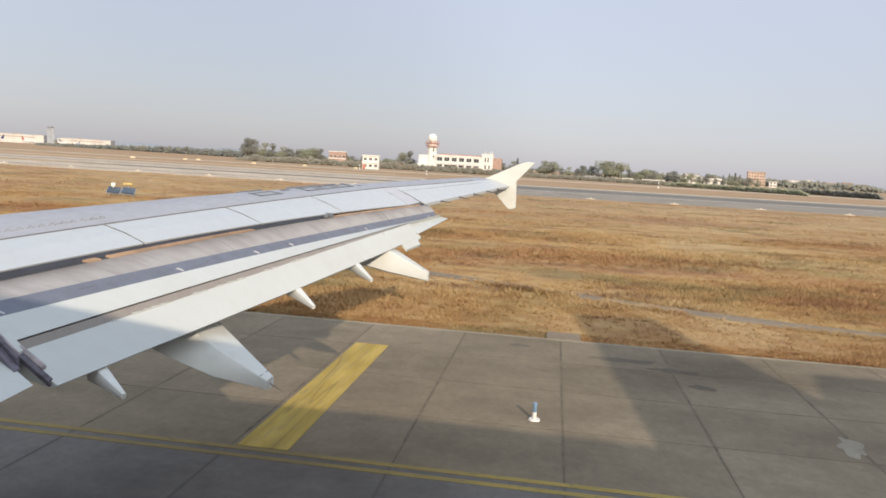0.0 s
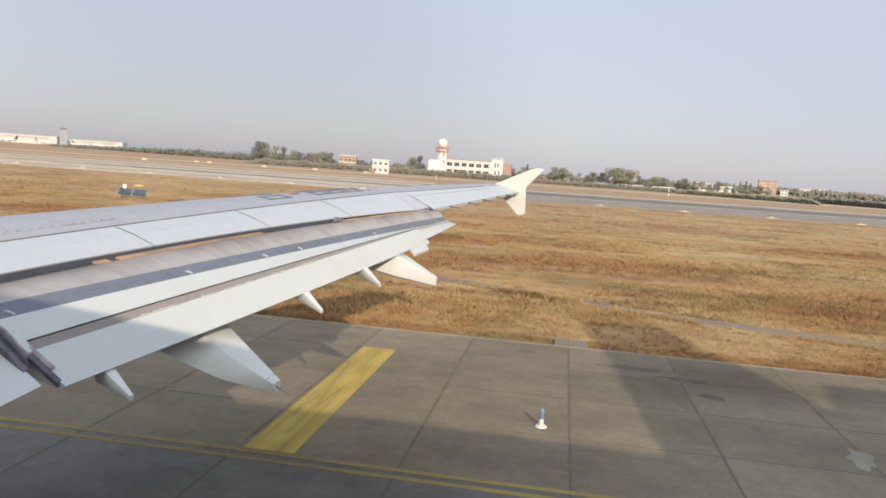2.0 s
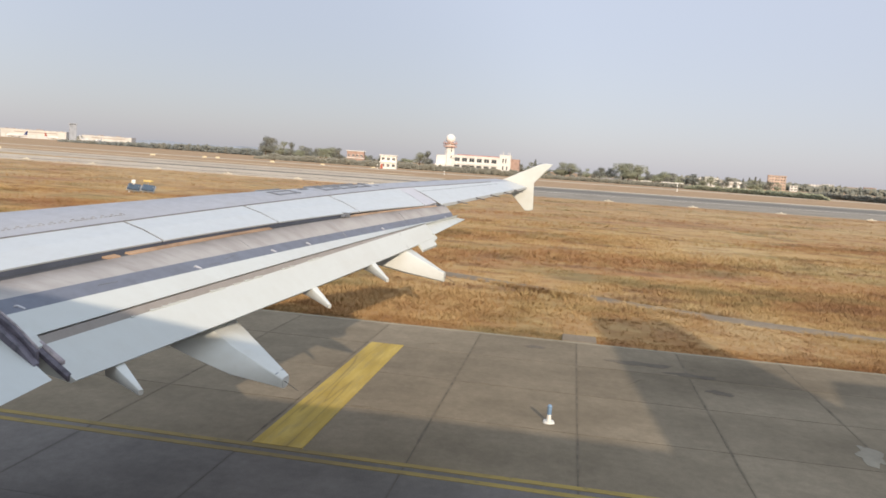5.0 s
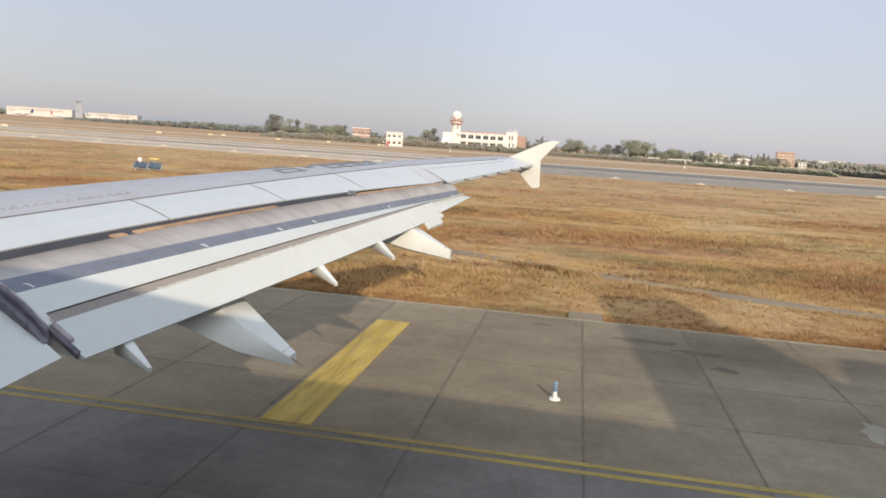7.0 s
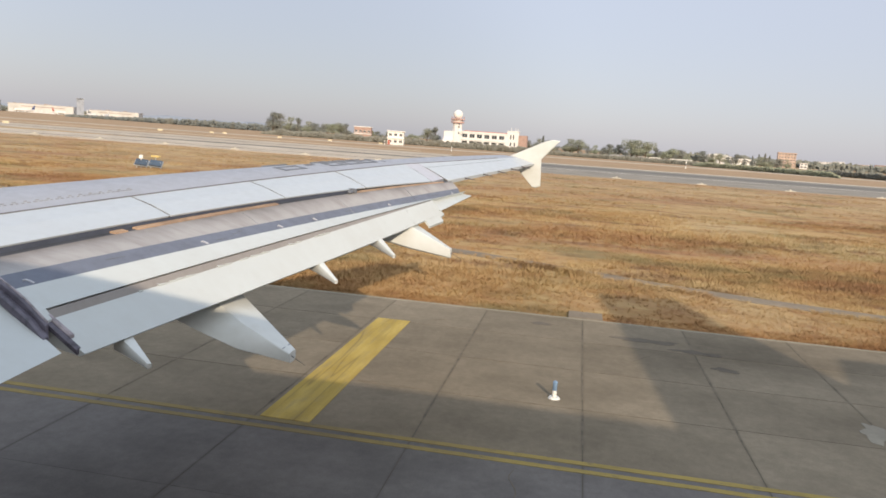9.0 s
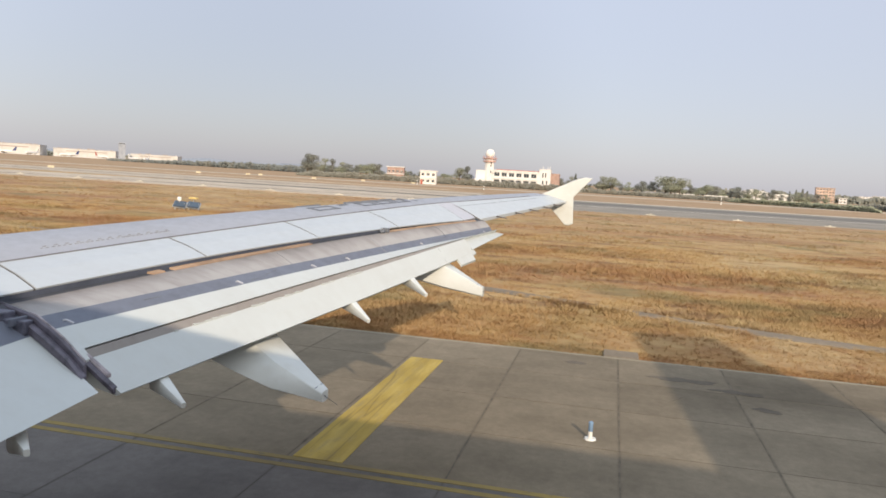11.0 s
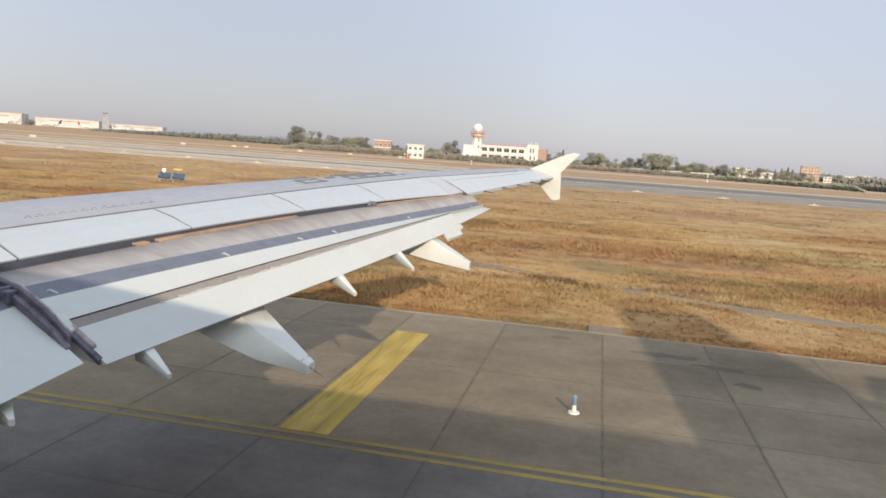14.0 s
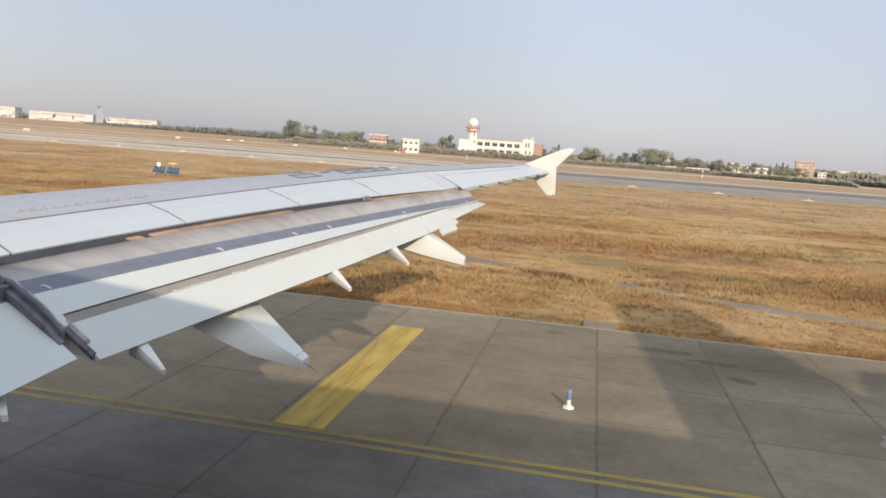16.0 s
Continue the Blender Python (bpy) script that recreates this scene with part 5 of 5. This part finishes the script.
for b, d in ((27.5, 330), (26.6, 338), (22.7, 316), (19.0, 330), (40.5, 250), (31.0, 300), (15.2, 345)):
    x, y = far(b, d)
    sg = thing("taxiway_sign", "small faded yellow airfield sign on two legs", "sign", "airfield signs", m=pose(x, y, 0, 0, 0, b))
    part("panel", (boxed(-0.12, 0.12, -0.85, 0.85, 0.25, 0.85, 0.03), SIGN), sg)
    for s in (-0.75, 0.75):
        part("leg", (boxed(-0.05, 0.05, s - 0.05, s + 0.05, 0, 0.35), METAL), sg)
for b, d, h in ((-7.5, 290, 2.6), (9.8, 300, 1.6), (14.9, 352, 2.2)):
    x, y = far(b, d)
    ps = thing("marker_post", "white marker post with dark band", "post", m=pose(x, y, 0))
    part("pole", (cyl(bmesh.new(), 0.16, 0.14, 0, h, 10), WPAINT), ps)
    part("band", (cyl(bmesh.new(), 0.17, 0.17, h * 0.4, h * 0.6, 10), DARK), ps)
    part("foot", (cyl(bmesh.new(), 0.3, 0.3, 0, 0.1, 10), WPAINT), ps)


CELLS = plain("blue_grey_cells", (0.06, 0.085, 0.12), 0.3)


def service_boxes(x, y, turn):
    """Two tilted panels, a lamp box and a warning lamp."""
    c = thing("lamp_box", "white lamp box on a short post in the grass", "lamp", m=pose(x, y, -0.05, 0, 0, turn))
    part("post", (boxed(-0.06, 0.06, 0.55, 0.67, 0, 0.85, 0.02), METAL), c)
    part("box", (boxed(-0.16, 0.16, 0.45, 0.78, 0.82, 1.15, 0.04), WPAINT), c)
    for dy in (0.42, -0.98):
        p = thing("solar_panel", "tilted blue-grey panel on a pale frame in the grass", "solar panel", "solar panels in the grass", m=pose(x - 0.4, y + dy, -0.05, 0, 0, turn))
        part("panel", (boxed(-0.06, 0.06, -0.52, 0.52, -0.36, 0.36, 0.02), CELLS), p, m=pose(0, 0, 0.52, 9, 52, 0))
        part("frame", (boxed(0.07, 0.12, -0.59, 0.59, -0.43, 0.43, 0.02), METAL), p, m=pose(0, 0, 0.52, 9, 52, 0))
        for s in (-0.42, 0.42):
            part("leg", (boxed(-0.04, 0.04, s - 0.04, s + 0.04, 0, 0.6), METAL), p)
    q = thing("warning_lamp", "faded yellow warning lamp on a stalk", "lamp", m=pose(x + 0.3, y - 0.55, -0.05))
    part("stalk", (cyl(bmesh.new(), 0.05, 0.05, 0, 1.0, 8), METAL), q)
    part("head", (boxed(-0.2, 0.2, -0.4, 0.4, 1.0, 1.18, 0.05), ORANGE), q)


service_boxes(64, 38.5, 25)


# ---- trees and hedges ----
def leaf_mat(name, c):
    m = Nodes(name, 0.85, 0, 0.15)
    isl = m.n("ShaderNodeNewGeometry").outputs["Random Per Island"]
    rnd = m.n("ShaderNodeObjectInfo").outputs["Random"]
    col = m.mix(0.4, c, m.grey(isl, 0, 1, 0.38, 0.62), "OVERLAY")
    col = m.mix(m.grey(rnd, 0, 1, 0.0, 0.35), col, (0.20, 0.19, 0.15))
    patch = m.noise(0.09, 3, (1, 1, 0.3))
    col = m.mix(m.grey(patch, 0.45, 0.65, 0.0, 0.4), col, (0.25, 0.22, 0.16))
    m.color(col)
    tr = m.n("ShaderNodeBsdfTranslucent")
    m.link(col, tr.inputs["Color"])
    mx = m.n("ShaderNodeMixShader", Fac=0.15)
    m.link(m.b.outputs[0], mx.inputs[1])
    m.link(tr.outputs[0], mx.inputs[2])
    m.link(mx.outputs[0], m.nt.nodes["Material Output"].inputs["Surface"])
    return m.mat


# leaf bases are lightened and greyed, which paints the air's haze into them
LEAF = leaf_mat("hazed_leaves", (0.21, 0.225, 0.205))
# the far woods get a bluer grey, again haze put into the colour
LEAF_FAR = leaf_mat("far_hazed_leaves", (0.165, 0.185, 0.185))
LEAF_SCRUB = leaf_mat("hazed_scrub_leaves", (0.245, 0.245, 0.215))
LEAF_PALE = leaf_mat("pale_hazed_leaves", (0.29, 0.31, 0.22))
BARK = plain("bark", (0.12, 0.095, 0.07), 0.9)


def leaf_cloud(r, lobes, n, size):
    """Small leaf clumps (bent quads) round several lobes: (x, y, z, rx, rz)."""
    v, f = [], []
    for k in range(n):
        cx, cy, cz, rx, rz = lobes[k % len(lobes)]
        d = Vector((r.gauss(0, 1), r.gauss(0, 1), r.gauss(0, 1))).normalized() * r.uniform(0.55, 1.08)
        c = Vector((cx + d.x * rx, cy + d.y * rx, cz + d.z * rz))
        s = size * r.uniform(0.6, 1.4)
        face = (d.normalized() + Vector((r.gauss(0, 0.4), r.gauss(0, 0.4), 0.5 + r.gauss(0, 0.4)))).normalized()
        a = face.cross(Vector((r.gauss(0, 1), r.gauss(0, 1), r.gauss(0, 1)))).normalized() * s
        b = face.cross(a).normalized() * s * r.uniform(0.5, 0.9)
        o = len(v)
        v += [c - a, c + b * 0.8 + Vector((0, 0, s * 0.2)), c + a, c - b * 0.8]
        f += [(o, o + 1, o + 2), (o, o + 2, o + 3)]
    return v, f


def make_tree(name, h, w, seed, label, mat, slim=False):
    """Tapered trunk, limbs and a crown of leaf clumps, one metre of height = h."""
    r = random.Random(seed)
    ob = thing(name, label, "tree", "trees along the field", m=pose(0, 0, -50))
    bm = cyl(bmesh.new(), 0.045 * h, 0.012 * h, -0.3, h * 0.75, 7)
    lobes = []
    for i in range(7 if not slim else 5):
        a = i * 2.4 + r.uniform(-0.4, 0.4)
        z = h * (r.uniform(0.35, 0.85) if not slim else 0.2 + 0.16 * i)
        rad = w * 0.5 * r.uniform(0.25, 0.6) * (0.15 if slim else 1)
        x, y = rad * math.cos(a), rad * math.sin(a)
        lobes.append((x, y, z, w * (r.uniform(0.2, 0.34) if not slim else 0.42 - 0.05 * i), h * r.uniform(0.12, 0.2)))
        dirv = Vector((x, y, z)) - Vector((0, 0, z * 0.55))
        m = Matrix.Translation((0, 0, z * 0.55)) @ dirv.to_track_quat("Z", "Y").to_matrix().to_4x4()
        cyl(bm, 0.016 * h, 0.005 * h, 0, dirv.length, 5, m)
    lobes.append((0, 0, h * 0.86, w * 0.2, h * 0.14))
    part("trunk", (bm, BARK), ob)
    v, f = leaf_cloud(r, lobes, 2400, h * 0.018 + 0.06)
    part("crown", mesh_of("crown", v, f, mat), ob, "green crown greyed by painted haze")
    return ob


broad = [make_tree("broadleaf_tree", 10, w, 30 + i, "broadleaf tree at the field's far edge, green greyed by painted haze", (LEAF, LEAF_PALE)[i % 2]) for i, w in enumerate((9, 11, 8, 12, 10))]
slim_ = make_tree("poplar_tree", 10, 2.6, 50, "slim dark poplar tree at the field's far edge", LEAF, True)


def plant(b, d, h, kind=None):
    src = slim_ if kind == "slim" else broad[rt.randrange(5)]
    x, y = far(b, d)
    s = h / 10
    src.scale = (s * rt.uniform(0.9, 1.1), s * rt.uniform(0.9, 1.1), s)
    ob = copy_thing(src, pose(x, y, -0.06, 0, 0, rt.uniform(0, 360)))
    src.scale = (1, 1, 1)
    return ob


rt = random.Random(77)
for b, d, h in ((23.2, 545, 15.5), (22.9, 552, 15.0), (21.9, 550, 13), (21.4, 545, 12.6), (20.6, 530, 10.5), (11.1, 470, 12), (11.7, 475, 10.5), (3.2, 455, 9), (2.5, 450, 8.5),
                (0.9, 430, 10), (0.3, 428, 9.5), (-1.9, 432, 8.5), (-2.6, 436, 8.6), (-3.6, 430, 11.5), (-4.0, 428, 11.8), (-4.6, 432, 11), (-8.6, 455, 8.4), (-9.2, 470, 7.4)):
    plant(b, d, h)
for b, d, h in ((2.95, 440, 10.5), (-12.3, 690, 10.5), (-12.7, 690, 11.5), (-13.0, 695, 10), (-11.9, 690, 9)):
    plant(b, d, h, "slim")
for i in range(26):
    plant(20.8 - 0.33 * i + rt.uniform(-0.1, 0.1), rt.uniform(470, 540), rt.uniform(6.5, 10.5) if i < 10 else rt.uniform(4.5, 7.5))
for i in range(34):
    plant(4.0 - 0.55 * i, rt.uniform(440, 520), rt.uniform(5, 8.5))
for s_ in (*broad, slim_):
    for o in (*s_.children_recursive, s_):
        bpy.data.objects.remove(o)


def hedge_row(name, b0, b1, d0, d1, h, n, seed, mat, label, size, deep=12, rise=0.0):
    """A ragged belt of scrub between two bearings: leaf clumps only, as one mass."""
    r = random.Random(seed)
    v, f = [], []
    for k in range(n):
        u = r.random()
        b, d = b0 + (b1 - b0) * u, d0 + (d1 - d0) * u + r.uniform(0, deep)
        top = h * (0.62 + 0.25 * noise.noise((u * 23.0, seed, 0)) + 0.22 * noise.noise((u * 90.0, seed, 3)))
        top *= min(1.0, 0.25 + u / max(rise, 0.08), 0.25 + (1 - u) / 0.08)
        x, y = far(b, d)
        c = Vector((x, y, top * r.random() ** 0.6))
        s = size * r.uniform(0.5, 1.4)
        face = Vector((-0.9 + r.gauss(0, 0.4), -0.3 + r.gauss(0, 0.4), 0.5 + r.gauss(0, 0.4))).normalized()
        a = face.cross(Vector((r.gauss(0, 1), r.gauss(0, 1), r.gauss(0, 1)))).normalized() * s
        q = face.cross(a).normalized() * s * 0.7
        o = len(v)
        v += [c - a, c + q, c + a, c - q]
        f += [(o, o + 1, o + 2), (o, o + 2, o + 3)]
    return tagged(part(name, mesh_of(name, v, f, mat)), label, "vegetation", kind="stuff")


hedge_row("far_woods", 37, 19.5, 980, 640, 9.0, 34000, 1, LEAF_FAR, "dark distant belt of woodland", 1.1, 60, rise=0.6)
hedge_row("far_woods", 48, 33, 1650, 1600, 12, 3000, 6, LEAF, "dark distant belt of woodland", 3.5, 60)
hedge_row("scrub_belt", 24, 3.0, 465, 412, 4.8, 52000, 2, LEAF_SCRUB, "low scrub along the field, haze painted into its colour", 0.5)
hedge_row("scrub_belt", 3.6, -9, 424, 408, 2.9, 28000, 3, LEAF_SCRUB, "low scrub along the field, haze painted into its colour", 0.5)
hedge_row("hedge", -8.0, -17.5, 392, 335, 3.0, 22000, 4, LEAF_PALE, "pale green hedge along the field", 0.48)
hedge_row("hedge", -14.0, -22, 430, 370, 4.0, 16000, 5, LEAF_SCRUB, "grey-green hedge along the field", 0.5, rise=0.5)
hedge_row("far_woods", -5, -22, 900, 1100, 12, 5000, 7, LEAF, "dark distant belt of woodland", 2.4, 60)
